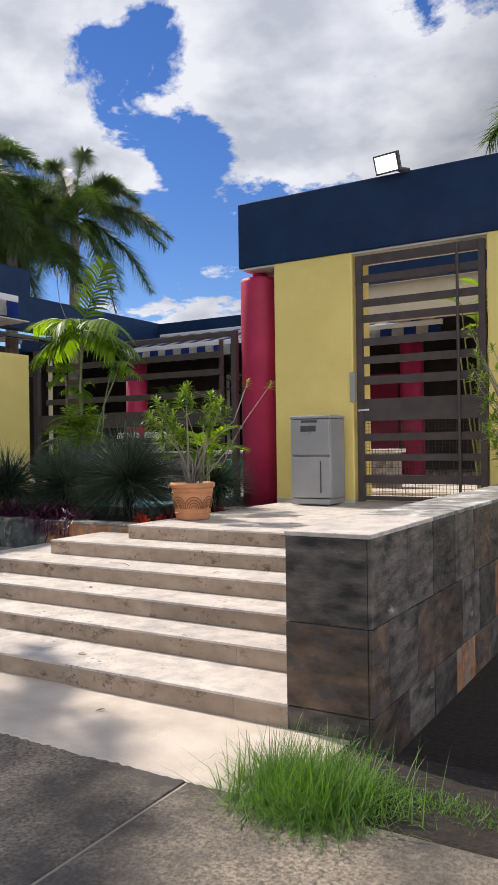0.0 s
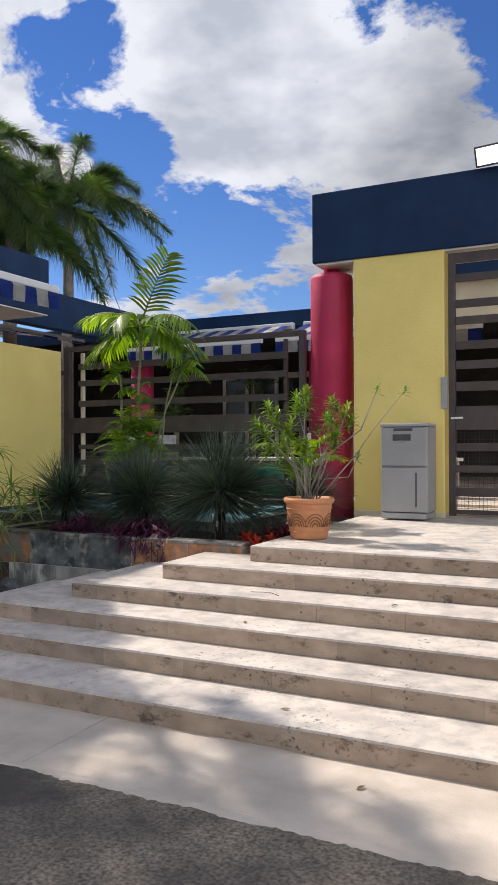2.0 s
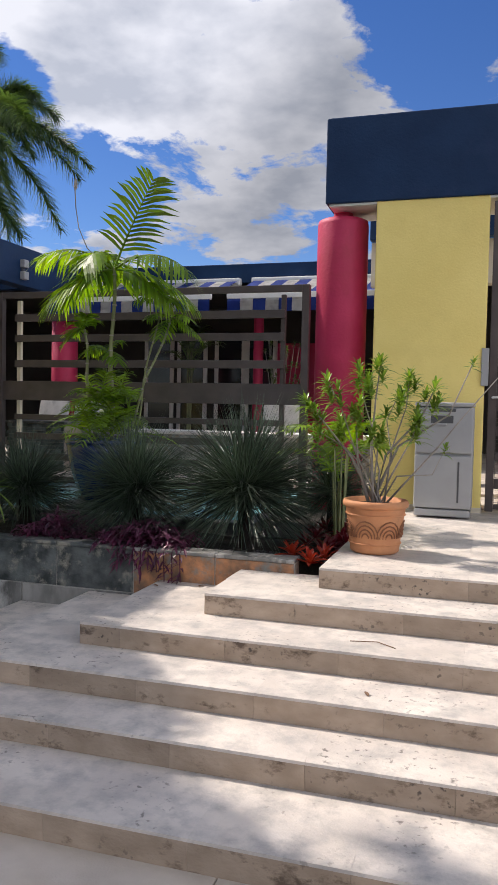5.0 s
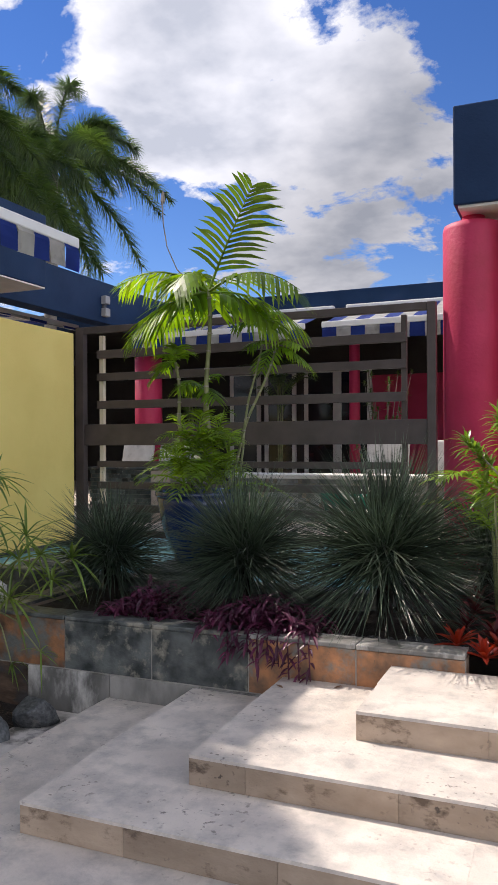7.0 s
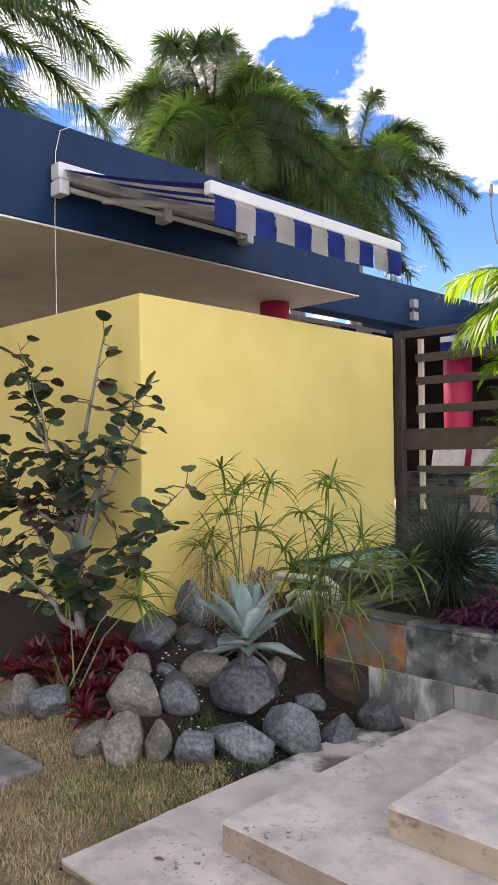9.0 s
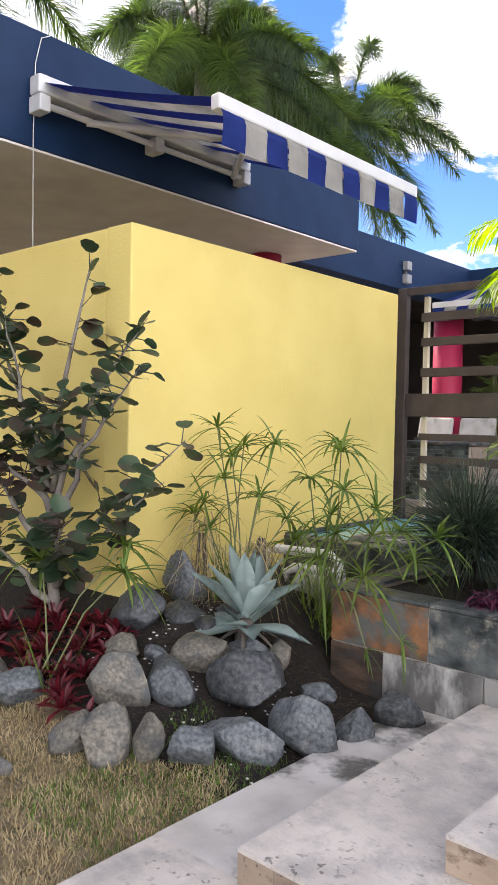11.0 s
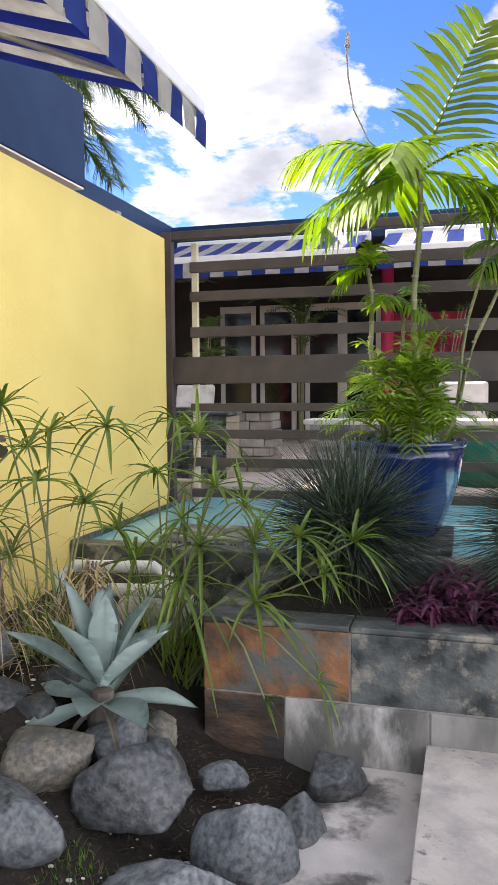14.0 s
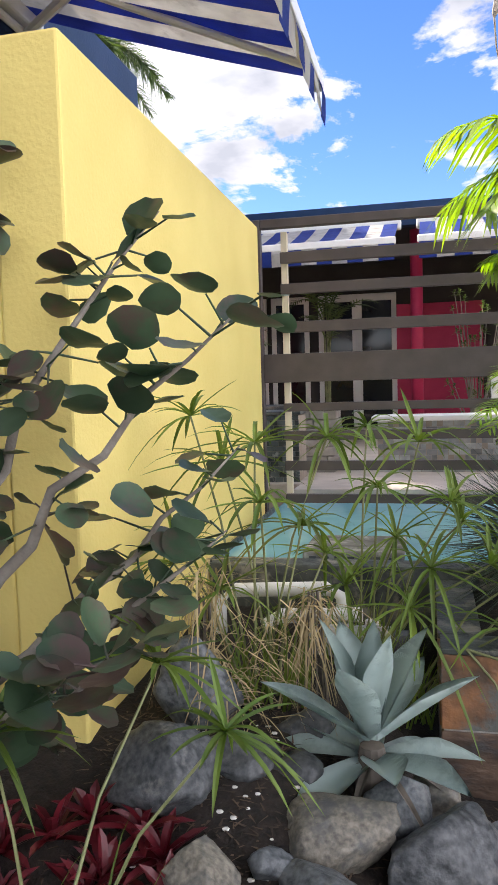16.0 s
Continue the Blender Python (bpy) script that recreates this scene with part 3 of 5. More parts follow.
for r in range(7):
    x = -9.6
    while x < -8.25:
        w = rng.uniform(0.12, 0.3)
        box(bm, x, min(x + w - 0.008, -8.2), 11.45 + rng.random() * 0.03, 11.9, 0.78 + r * 0.098, 0.78 + r * 0.098 + 0.092, 0.01)
        x += w
part("stones", bm, M_STONE, pillar, kind="stuff")
part("cap", block(-9.6, -8.17, 11.42, 11.95, 1.47, 1.52, 0.008), M_SLATE, pillar)

# garden ground beside the steps, rising to the wall


def smooth(a, b, v):
    t = min(max((v - a) / (b - a), 0), 1)
    return t * t * (3 - 2 * t)


def garden(x, y):
    z = 0.085 + 0.42 * smooth(4.55, 5.95, y) * smooth(-7.05, -7.8, x) + 0.03 * smooth(4.9, 5.9, y)
    z -= 0.05 * smooth(-6.9, -6.74, x) * smooth(4.1, 4.3, y)
    return z + 0.018 * noise.noise(Vector((x * 2.2, y * 2.2, 0))) + 0.008 * noise.noise(Vector((x * 9, y * 9, 3)))


for nm, mat_, lab, (x0, x1, y0, y1) in (("lawn", M_LAWN, "worn dry lawn with thin green patches", (-13.0, -6.725, 3.3, 5.0)), ("lawn", M_LAWN, "strip of dry lawn before the steps", (-13.0, -5.12, 2.4, 3.3)), ("lawn", M_LAWN, "strip of dry lawn before the steps", (-6.724, -5.12, 3.3, 4.03)),
                                        ("garden_bed", M_SOIL, "dark mulch bed with rocks under the yellow wall", (-13.0, -6.725, 5.0, 6.4)), ("garden_bed", M_SOIL, "dark mulch bed between wall and planter", (-8.48, -7.235, 6.4, 7.43))):
    bm = bmesh.new()
    nx, ny = max(4, int((x1 - x0) / 0.08)), max(4, int((y1 - y0) / 0.08))
    for i in range(nx + 1):
        for j in range(ny + 1):
            x, y = x0 + (x1 - x0) * i / nx, y0 + (y1 - y0) * j / ny
            bm.verts.new((x, y, garden(x, y)))
    bm.verts.ensure_lookup_table()
    for i in range(nx):
        for j in range(ny):
            a = i * (ny + 1) + j
            bm.faces.new((bm.verts[a], bm.verts[a + ny + 1], bm.verts[a + ny + 2], bm.verts[a + 1]))
    solid(nm, bm, mat_, lab, "lawn" if nm == "lawn" else "soil", kind="structure", smooth=True)

# ---- fence ----
fence = thing("fence", (-6.7, 9.42, 0.75), "brown metal fence with wide horizontal slats", "fence", kind="structure")
for x0, x1, y0, y1 in ((-8.65, -8.55, 9.37, 9.45), (-4.90, -4.82, 9.37, 9.45)):
    part("post", block(x0, x1, y0, y1, 0.55, 3.03, 0.006), M_BROWN, fence)
for x0, m_ in ((-8.40, M_CREAM), (-5.145, M_BROWN)):
    part("upright", block(x0, x0 + 0.05, 9.45, 9.50, 0.55, 2.94, 0.004), m_, fence, "slim upright behind the slats")
part("rail", block(-8.549, -4.901, 9.375, 9.445, 2.96, 3.03, 0.005), M_BROWN, fence, "top rail")
for z0, z1 in ((2.69, 2.775), (2.45, 2.53), (2.15, 2.235), (1.53, 1.595), (1.30, 1.375), (1.06, 1.135), (0.80, 0.87)):
    part("slat", block(-8.40, -5.09, 9.40, 9.449, z0, z1, 0.004), M_BROWN, fence)
part("slat", block(-8.549, -4.901, 9.39, 9.448, 1.76, 1.985, 0.004), M_BROWN, fence, "broad middle board")
for z in (2.62, 1.05):
    part("hinge", block(-8.70, -8.652, 9.21, 9.40, z, z + 0.06, 0.004), M_BROWN, fence)

# ---- gate ----
gate = thing("gate", (-2.2, 9.2, 0.77), "tall brown metal gate with horizontal slats, closed", "gate")
part("gate_frame", box(box(block(-3.0, -2.925, 9.20, 9.27, 0.77, 3.74, 0.005), -1.53, -1.455, 9.20, 9.27, 0.77, 3.74, 0.005), -2.924, -1.531, 9.21, 9.26, 3.63, 3.74, 0.005), M_BROWN, gate)
for z0, z1 in ((3.415, 3.50), (3.12, 3.21), (2.93, 3.02), (2.65, 2.74), (2.43, 2.52), (2.18, 2.28), (1.50, 1.59), (1.26, 1.34), (0.99, 1.09), (0.79, 0.84)):
    part("slat", block(-2.924, -1.531, 9.22, 9.26, z0, z1, 0.004), M_BROWN, gate)
part("slat", block(-2.924, -1.531, 9.205, 9.262, 1.74, 2.005, 0.004), M_BROWN, gate, "broad lock board")
part("drop_bolt", tube(bmesh.new(), [(-1.76, 9.19, 0.80), (-1.76, 9.19, 3.72)], 0.018, 8), M_BROWN, gate)
bm = bmesh.new()
for i in range(34):
    x = -2.92 + i * 0.0408
    box(bm, x, x + 0.004, 9.266, 9.269, 0.84, 1.74)
for i in range(22):
    z = 0.85 + i * 0.041
    box(bm, -2.92, -1.535, 9.270, 9.273, z, z + 0.004)
part("wire_mesh", bm, M_BROWN, gate, "fine wire mesh panel", kind="stuff")
part("lock_plate", block(-3.075, -3.005, 9.155, 9.20, 1.98, 2.34, 0.008), M_STEEL, gate, "grey steel lock box")
h = part("handle", tube(bmesh.new(), [(-2.96, 9.20, 1.87), (-2.96, 9.15, 1.87), (-2.83, 9.15, 1.875)], 0.011, 8), M_ALU, gate, "steel lever handle", True)

# ---- grey dispenser cabinet ----
fr = thing("water_cooler", (-3.33, 8.9, 0.765), "grey two-part water cooler cabinet standing by the yellow pier", "appliance")
X0, X1, Y0, Y1 = -3.635, -3.115, 8.655, 9.09
part("base", block(X0 + 0.01, X1 - 0.01, Y0 - 0.01, Y1, 0.767, 0.83, 0.01), M_STEEL, fr)
part("cabinet", block(X0, X1, Y0 + 0.03, Y1, 0.832, 1.77, 0.015), M_STEEL, fr)
door_ = part("door", block(X0 + 0.006, X1 - 0.006, Y0, Y0 + 0.028, 0.84, 1.325, 0.012), M_STEEL, fr)
part("handle", block(X1 - 0.13, X1 - 0.115, Y0 - 0.008, Y0 + 0.004, 0.90, 1.27, 0.003), M_STEEL_D, door_, "dark recessed grip")
pan = part("upper_panel", block(X0 + 0.006, X1 - 0.006, Y0, Y0 + 0.028, 1.345, 1.765, 0.012), M_STEEL, fr)
part("tap_recess", block(X0 + 0.14, X0 + 0.34, Y0 - 0.004, Y0 + 0.006, 1.62, 1.69, 0.004), M_STEEL_D, pan, "dark dispensing slot")
part("display", block(X0 + 0.15, X0 + 0.36, Y0 - 0.006, Y0 + 0.004, 1.725, 1.755, 0.003), M_STEEL_D, pan, "dark display strip")
part("cup_shelf", block(X0 + 0.20, X0 + 0.28, Y0 - 0.03, Y0, 1.60, 1.62, 0.003), M_STEEL, pan)
part("top", block(X0 - 0.004, X1 + 0.004, Y0 - 0.004, Y1, 1.772, 1.81, 0.012), M_STEEL, fr)

# ---- floodlight and wall lamp ----
fl = thing("floodlight", (-2.44, 9.2, 4.65), "black floodlight with a bright square glass on the beam", "lamp")
bm = block(-0.16, 0.16, -0.03, 0.03, -0.11, 0.11, 0.012)
bmesh.ops.transform(bm, matrix=pose(-2.51, 9.04, 4.725, 22, 0, -8), verts=bm.verts)
part("housing", bm, M_STEEL_D, fl)
bm = block(-0.135, 0.135, -0.038, -0.031, -0.09, 0.09, 0.004)
bmesh.ops.transform(bm, matrix=pose(-2.51, 9.04, 4.725, 22, 0, -8), verts=bm.verts)
part("glass", bm, M_LAMP, fl, "bright lamp glass")
part("bracket", tube(bmesh.new(), [(-2.50, 9.06, 4.70), (-2.38, 9.12, 4.65), (-2.30, 9.19, 4.645)], 0.03, 6), M_STEEL_D, fl)
wlamp = thing("wall_lamp", (-11.08, 13.6, 4.05), "small grey two-way wall lamp on the navy fascia", "lamp")
part("shade", block(-11.098, -11.0, 13.53, 13.67, 4.16, 4.30, 0.01), M_STEEL, wlamp)
part("shade", block(-11.098, -11.0, 13.53, 13.67, 3.95, 4.09, 0.01), M_STEEL, wlamp)
part("backplate", block(-11.098, -11.06, 13.56, 13.64, 4.09, 4.16, 0.004), M_STEEL_D, wlamp)


# ---- awnings ----
def awning(name, along, ends, back, front, zb, zf, drop, n, label, arms=True):
    """A striped folding-arm awning. along 'y' or 'x' is the way its bar runs; ends: its two ends; back, front: places across."""
    a0, a1 = ends
    loc = (back, (a0 + a1) / 2, zb) if along == "y" else ((a0 + a1) / 2, back, zb)
    aw = thing(name, loc, label, "awning")

    def P(a, c, z):
        return Vector((c, a, z)) if along == "y" else Vector((a, c, z))

    def bar(a, b, c0, c1, z0, z1, bev=0.01):
        return block(c0, c1, a, b, z0, z1, bev) if along == "y" else block(a, b, c0, c1, z0, z1, bev)
    s = 1 if front > back else -1
    part("cassette", bar(a0, a1, min(back, back + s * 0.14), max(back, back + s * 0.14), zb - 0.06, zb + 0.09, 0.02), M_ALU, aw, "white roller cassette")
    part("front_bar", bar(a0 + 0.03, a1 - 0.03, front - 0.04, front + 0.04, zf - 0.05, zf + 0.05, 0.015), M_ALU, aw, "white front bar")
    w = (a1 - a0 - 0.1) / n
    for i in range(n):
        bm = bmesh.new()
        u0, u1 = a0 + 0.05 + i * w, a0 + 0.05 + (i + 1) * w
        rows = []
        for k in range(7):
            t = k / 6
            sag = -0.018 * math.sin(math.pi * t)
            c, z = back + s * 0.12 + (front - back - s * 0.12) * t, zb + 0.03 + (zf - zb) * t + sag
            rows.append([bm.verts.new(P(u0, c, z)), bm.verts.new(P(u1, c, z))])
        for k in range(1, 4):
            f = 0.012 * math.sin(i * 1.9 + k)
            rows.append([bm.verts.new(P(u0, front + s * (0.045 + f), zf + 0.0 - drop * k / 3)), bm.verts.new(P(u1, front + s * (0.045 + f * 0.6), zf + 0.0 - drop * k / 3 + 0.006 * math.sin(i)))])
        for r, q in zip(rows, rows[1:]):
            bm.faces.new((r[0], r[1], q[1], q[0]))
        bmesh.ops.solidify(bm, geom=list(bm.faces), thickness=0.003)
        part("stripe", bm, M_BLUE if i % 2 == 0 else M_STRIPE, aw)
    if arms:
        for e, q in ((0.2, 1), (0.92, -1)):
            a = a0 + (a1 - a0) * e
            m = a + q * (0.55 if q > 0 else 0.35) * (a1 - a0) * 0.62
            mid = P(m, back + s * 0.35 * abs(front - back), zb - 0.17)
            part("arm", tube(bmesh.new(), [P(a, back + s * 0.08, zb - 0.14), mid], 0.032, 8), M_ALU, aw, "white folding arm")
            part("arm", tube(bmesh.new(), [mid, P(a + q * 0.25, front - s * 0.03, zf - 0.03)], 0.026, 8), M_ALU, aw, "white folding arm")
        part("torsion_bar", tube(bmesh.new(), [P(a0 + 0.1, back + s * 0.1, zb - 0.13), P(a1 - 0.1, back + s * 0.1, zb - 0.13)], 0.028, 8), M_ALU, aw)
        for e in (0.02, 0.5, 0.97):
            a = a0 + (a1 - a0) * e
            part("bracket", bar(a - 0.05, a + 0.05, min(back, back + s * 0.16), max(back, back + s * 0.16), zb - 0.20, zb - 0.07, 0.01), M_ALU, aw)
    return aw


awning("awning", "y", (5.98, 8.43), -9.955, -7.94, 4.24, 3.63, 0.27, 11, "half-open blue and white striped awning on the navy fascia")
awning("awning", "x", (-10.95, -7.66), 15.88, 14.24, 4.15, 3.66, 0.27, 15, "blue and white striped awning over the shaded patio", False)
awning("awning", "x", (-7.43, -3.4), 15.88, 14.24, 4.15, 3.66, 0.27, 17, "blue and white striped awning over the shaded patio", False)

awning("awning", "y", (10.75, 14.0), -14.0, -11.9, 4.12, 3.86, 0.06, 7, "blue and white striped awning of the side patio, seen from below", False)

# ---- far patio ----
c = thing("column", (-11.0, 10.05, 0.2), "round crimson column under the wing roof", "column", "patio columns")
part("shaft", lathe(bmesh.new(), -11.0, 10.05, [(0.2, 0.2), (0.2, 3.776)], 24), M_RED, c, smooth=True)
mosaic = thing("mosaic_pillar", (-8.9, 10.9, 0.8), "low pillar clad in dark green and grey mosaic beside the pool", "pillar", kind="structure")
part("core", block(-9.38, -8.51, 10.72, 11.2, 0.78, 1.44, 0), M_BODY, mosaic)
bm = bmesh.new()
for r in range(13):
    for c in range(11):
        x = -9.40 + c * 0.082 + (0.041 if r % 2 else 0)
        box(bm, max(x, -9.39), min(x + 0.078, -8.50), 10.70 + rng.random() * 0.006, 10.719, 0.80 + r * 0.05, 0.80 + r * 0.05 + 0.046)
part("mosaic_tiles", bm, M_MOSAIC_D, mosaic, "dark green, grey and white mosaic tiles", kind="stuff")
part("cap", block(-9.42, -8.48, 10.68, 11.22, 1.452, 1.485, 0.006), M_SLATE, mosaic)
for x, y in ((-10.89, 14.75), (-7.45, 16.4), (-4.75, 16.4)):
    c = thing("column", (x, y, 0.8), "round crimson patio column", "column", "patio columns")
    part("shaft", lathe(bmesh.new(), x, y, [(0.10 if x == -7.45 else 0.25, 0.78), (0.10 if x == -7.45 else 0.25, 4.18 if y > 16 else 3.62)], 24), M_RED, c, smooth=True)
part("panel", block(-7.9, -6.2, 19.55, 19.598, 0.8, 3.3, 0), M_RED, house, "crimson painted wall panel")
part("upper_wall", block(-4.75, 1.5, 13.2, 13.4, 3.6, 4.25, 0), M_CREAM, house, "cream upper wall over the entrance")
part("entrance_fascia", block(-4.75, 1.5, 13.0, 13.19, 4.25, 4.62, 0.01), M_NAVY, house, "navy fascia over the entrance")
for i, x in enumerate((-11.4, -10.5, -9.5, -8.7)):
    d = thing("patio_door", (x, 19.5, 0.8), "white framed glass patio door in the shade", "door", "patio doors")
    part("frame", box(box(box(block(x, x + 0.1, 19.50, 19.555, 0.8, 3.55, 0.004), x + 0.70, x + 0.80, 19.50, 19.555, 0.8, 3.55, 0.004), x + 0.101, x + 0.699, 19.505, 19.55, 3.40, 3.55, 0.004), x + 0.101, x + 0.699, 19.505, 19.55, 1.95, 2.05, 0.004), M_WHITE, d)
    part("pane", block(x + 0.101, x + 0.699, 19.52, 19.53, 0.8, 1.95, 0), M_GLASSD, d, "dark glass pane")
    part("pane", block(x + 0.101, x + 0.699, 19.52, 19.53, 2.05, 3.40, 0), M_GLASSD, d, "dark glass pane")


def sofa(x, y, w, lab):
    s = thing("patio_chair", (x, y, 0.8), lab, "chair", "patio chairs")
    part("seat", block(x - w / 2, x + w / 2, y - 0.3, y + 0.3, 1.08, 1.22, 0.04), M_STRIPE, s)
    bm = block(-w / 2, w / 2, -0.05, 0.05, 0, 0.62, 0.04)
    bmesh.ops.transform(bm, matrix=pose(x, y + 0.30, 1.2, -14, 0, 0), verts=bm.verts)
    part("backrest", bm, M_STRIPE, s)
    for dx in (-w / 2 + 0.04, w / 2 - 0.04):
        for dy in (-0.26, 0.26):
            part("leg", block(x + dx - 0.02, x + dx + 0.02, y + dy - 0.02, y + dy + 0.02, 0.80, 1.08, 0.004), M_BROWN, s)


for x, y in ((-10.9, 14.0), (-10.2, 14.1), (-6.2, 13.2), (-5.3, 13.2)):
    sofa(x, y, 0.62, "pale cushioned patio chair with brown legs")
bucket = thing("planter_tub", (-6.0, 10.8, 0.8), "green glazed tub by the pool", "pot")
part("tub", lathe(bmesh.new(), -6.0, 10.8, [(0.26, 0.80), (0.34, 1.2), (0.36, 1.24), (0.33, 1.25), (0.30, 1.12)], 24), surf("green_glaze", (0.01, 0.13, 0.085), (0.02, 0.19, 0.12), 5, 0.2, 0.05, 20), bucket, smooth=True)
fan = thing("ceiling_fan", (-10.6, 15.6, 3.5), "dark ceiling fan at rest under the patio roof", "fan")
part("rod", tube(bmesh.new(), [(-10.6, 15.95, 4.17), (-10.6, 15.95, 3.72)], 0.02, 6), M_STEEL_D, fan)
part("motor", lathe(bmesh.new(), -10.6, 15.95, [(0.06, 3.58), (0.13, 3.62), (0.13, 3.70), (0.06, 3.74)], 16), M_STEEL_D, fan, smooth=True)
for k in range(5):
    bm = block(0.1, 0.62, -0.06, 0.06, -0.006, 0.006, 0.003)
    bmesh.ops.transform(bm, matrix=pose(-10.6, 15.95, 3.65, 8, 0, 72 * k + 10), verts=bm.verts)
    part("fan_blade", bm, M_STEEL_D, fan)


# ---- plants ----
def frond(bm, base, d, length, n=34, leaflet=0.45, width=0.03, droop=0.5, lift=0.5, plumose=False, sd=0, start=0.15, vshape=0.35, across=None):
    """A feathered palm leaf: bent rachis with leaflets on both sides (all round, where plumose)."""
    r = random.Random(sd)
    d = d.normalized()
    side = d.cross(UP)
    side = across or (side.normalized() if side.length > 1e-3 else Vector((1, 0, 0)))
    pts = []
    for i in range(9):
        t = i / 8
        pts.append(Vector(base) + d * length * t + Vector((0, 0, -droop * length * t ** 2.2)))
    tube(bm, pts, [0.014 * length ** 0.5 * (1 - 0.85 * i / 8) for i in range(9)], 4, False)
    for i in range(n):
        t = start + (1 - start) * i / (n - 1)
        k = min(int(t * 8), 7)
        c = pts[k].lerp(pts[k + 1], t * 8 - k)
        ax = (pts[k + 1] - pts[k]).normalized()
        up = side.cross(ax).normalized()
        ll = leaflet * (0.35 + 0.65 * math.sin(math.pi * min(1, (t * 0.92 + 0.06))) ** 0.7) * r.uniform(0.85, 1.1)
        for s in (-1, 1):
            if plumose:
                for q in range(3):
                    a = r.uniform(-1.3, 1.3)
                    v = side * s * math.cos(a) + up * math.sin(a) + ax * 0.55
                    blade(bm, c, v, ax, ll, width, 0.35, 2)
            else:
                v = side * s + ax * (0.45 + 0.5 * t) + up * vshape
                blade(bm, c, v, up, ll, width, lift * r.uniform(0.6, 1.2), 3, lambda q: max(0.15, math.sin(math.pi * (0.15 + 0.8 * q)) ** 0.6))


def far_palm(x, y, zb, zt, sd, size=2.3, n=26, droopy=False):
    r = random.Random(sd)
    p = thing("palm_tree", (x, y, zb), "tall foxtail palm with bushy green fronds by the roof", "palm tree", "palms behind the roof")
    part("trunk", tube(bmesh.new(), [(x + 0.02 * i, y, zb + (zt - zb) * i / 6) for i in range(7)], [0.20 - 0.015 * i for i in range(7)], 10), M_BARK, p, smooth=True)
    bm = bmesh.new()
    for k in range(n):
        a = 2 * math.pi * (k * 0.382 + r.random() * 0.06)
        e = radians(r.choice((58, 50, 42, 32, 20, 8, -4) if droopy else (68, 58, 48, 38, 26, 12, -4)) + r.uniform(-6, 6))
        d = Vector((math.cos(a) * math.cos(e), math.sin(a) * math.cos(e), math.sin(e)))
        frond(bm, (x + 0.1, y, zt - 0.1), d, size * r.uniform(0.85, 1.1), 74 if droopy else 84, 0.50 if droopy else 0.56, 0.034 if droopy else 0.024, (0.5 if droopy else 0.40) + 0.25 * math.cos(e), 0.5, True, sd * 50 + k)
    part("crown", bm, L_PALM, p)


# the last two stand out of view, added to shade pavement and steps
for i, (x, y, zt, s) in enumerate(((-12.9, 6.0, 7.0, 2.5), (-13.0, 10.7, 7.0, 2.3), (-13.2, 13.0, 6.5, 2.0), (-14.0, 15.9, 7.8, 2.7), (-15.2, 13.4, 8.4, 2.6), (-11.9, 4.2, 7.6, 2.7), (-9.9, 3.3, 8.0, 2.6))):
    far_palm(x, y, 0.0, zt, i + 3 + (i > 0), s, 26, i > 4)
far_palm(-0.1, 13.6, 0.0, 7.6, 21, 2.5, 14)


def spiky(x, y, z, rad, sd, n=620):
    r = random.Random(sd)
    p = thing("spiky_plant", (x, y, z - 0.02), "dense round hedgehog agave with dark narrow spiky leaves", "plant", "spiky plants in the bed")
    bm = bmesh.new()
    c = Vector((x, y, z + rad * 0.62))
    for k in range(n):
        u = r.uniform(-0.6, 1)
        a = r.uniform(0, 2 * math.pi)
        s = math.sqrt(1 - u * u)
        d = Vector((s * math.cos(a), s * math.sin(a), u))
        L = rad * r.uniform(0.85, 1.08)
        blade(bm, c + d * 0.05 + Vector((r.uniform(-1, 1), r.uniform(-1, 1), r.uniform(-1, 1))) * 0.07, d, UP, L, 0.0105, 0.05, 2, lambda q: (1 - q) ** 0.5, 0.4)
    part("leaves", bm, L_SPIKE, p, kind="stuff")
    part("crown_base", lathe(bmesh.new(), x, y, [(0.05, z - 0.05), (0.05, z + rad * 0.5), (0.03, z + rad * 0.6)], 10), M_SOIL, p)


spiky(-4.74, 6.98, 0.68, 0.70, 1, 1600)
spiky(-5.66, 7.02, 0.68, 0.60, 2, 1400)
spiky(-6.72, 7.08, 0.68, 0.52, 3, 950)
spiky(-4.25, 7.95, 0.69, 0.50, 4, 600)


def leafy_patch(name, x0, x1, y0, y1, zf, mat_, n, L, W, lab, cat, sd, spill=0.0):
    r = random.Random(sd)
    bm = bmesh.new()
    for k in range(n):
        x, y = r.uniform(x0, x1), r.uniform(y0, y1)
        e = min((x - x0) / (x1 - x0), (x1 - x) / (x1 - x0)) * 2
        z = zf + r.random() ** 1.3 * (0.05 + 0.15 * e)
        a = r.uniform(0, 2 * math.pi)
        d = Vector((math.cos(a), math.sin(a) - spill, r.uniform(-0.1, 0.9)))
        blade(bm, (x, y, z), d, UP, L * r.uniform(0.6, 1.2), W, r.uniform(0.2, 0.9), 3, lambda q: math.sin(math.pi * (0.12 + 0.86 * q)) ** 0.8, 0.2)
    return solid(name, bm, mat_, lab, cat, "", "stuff")


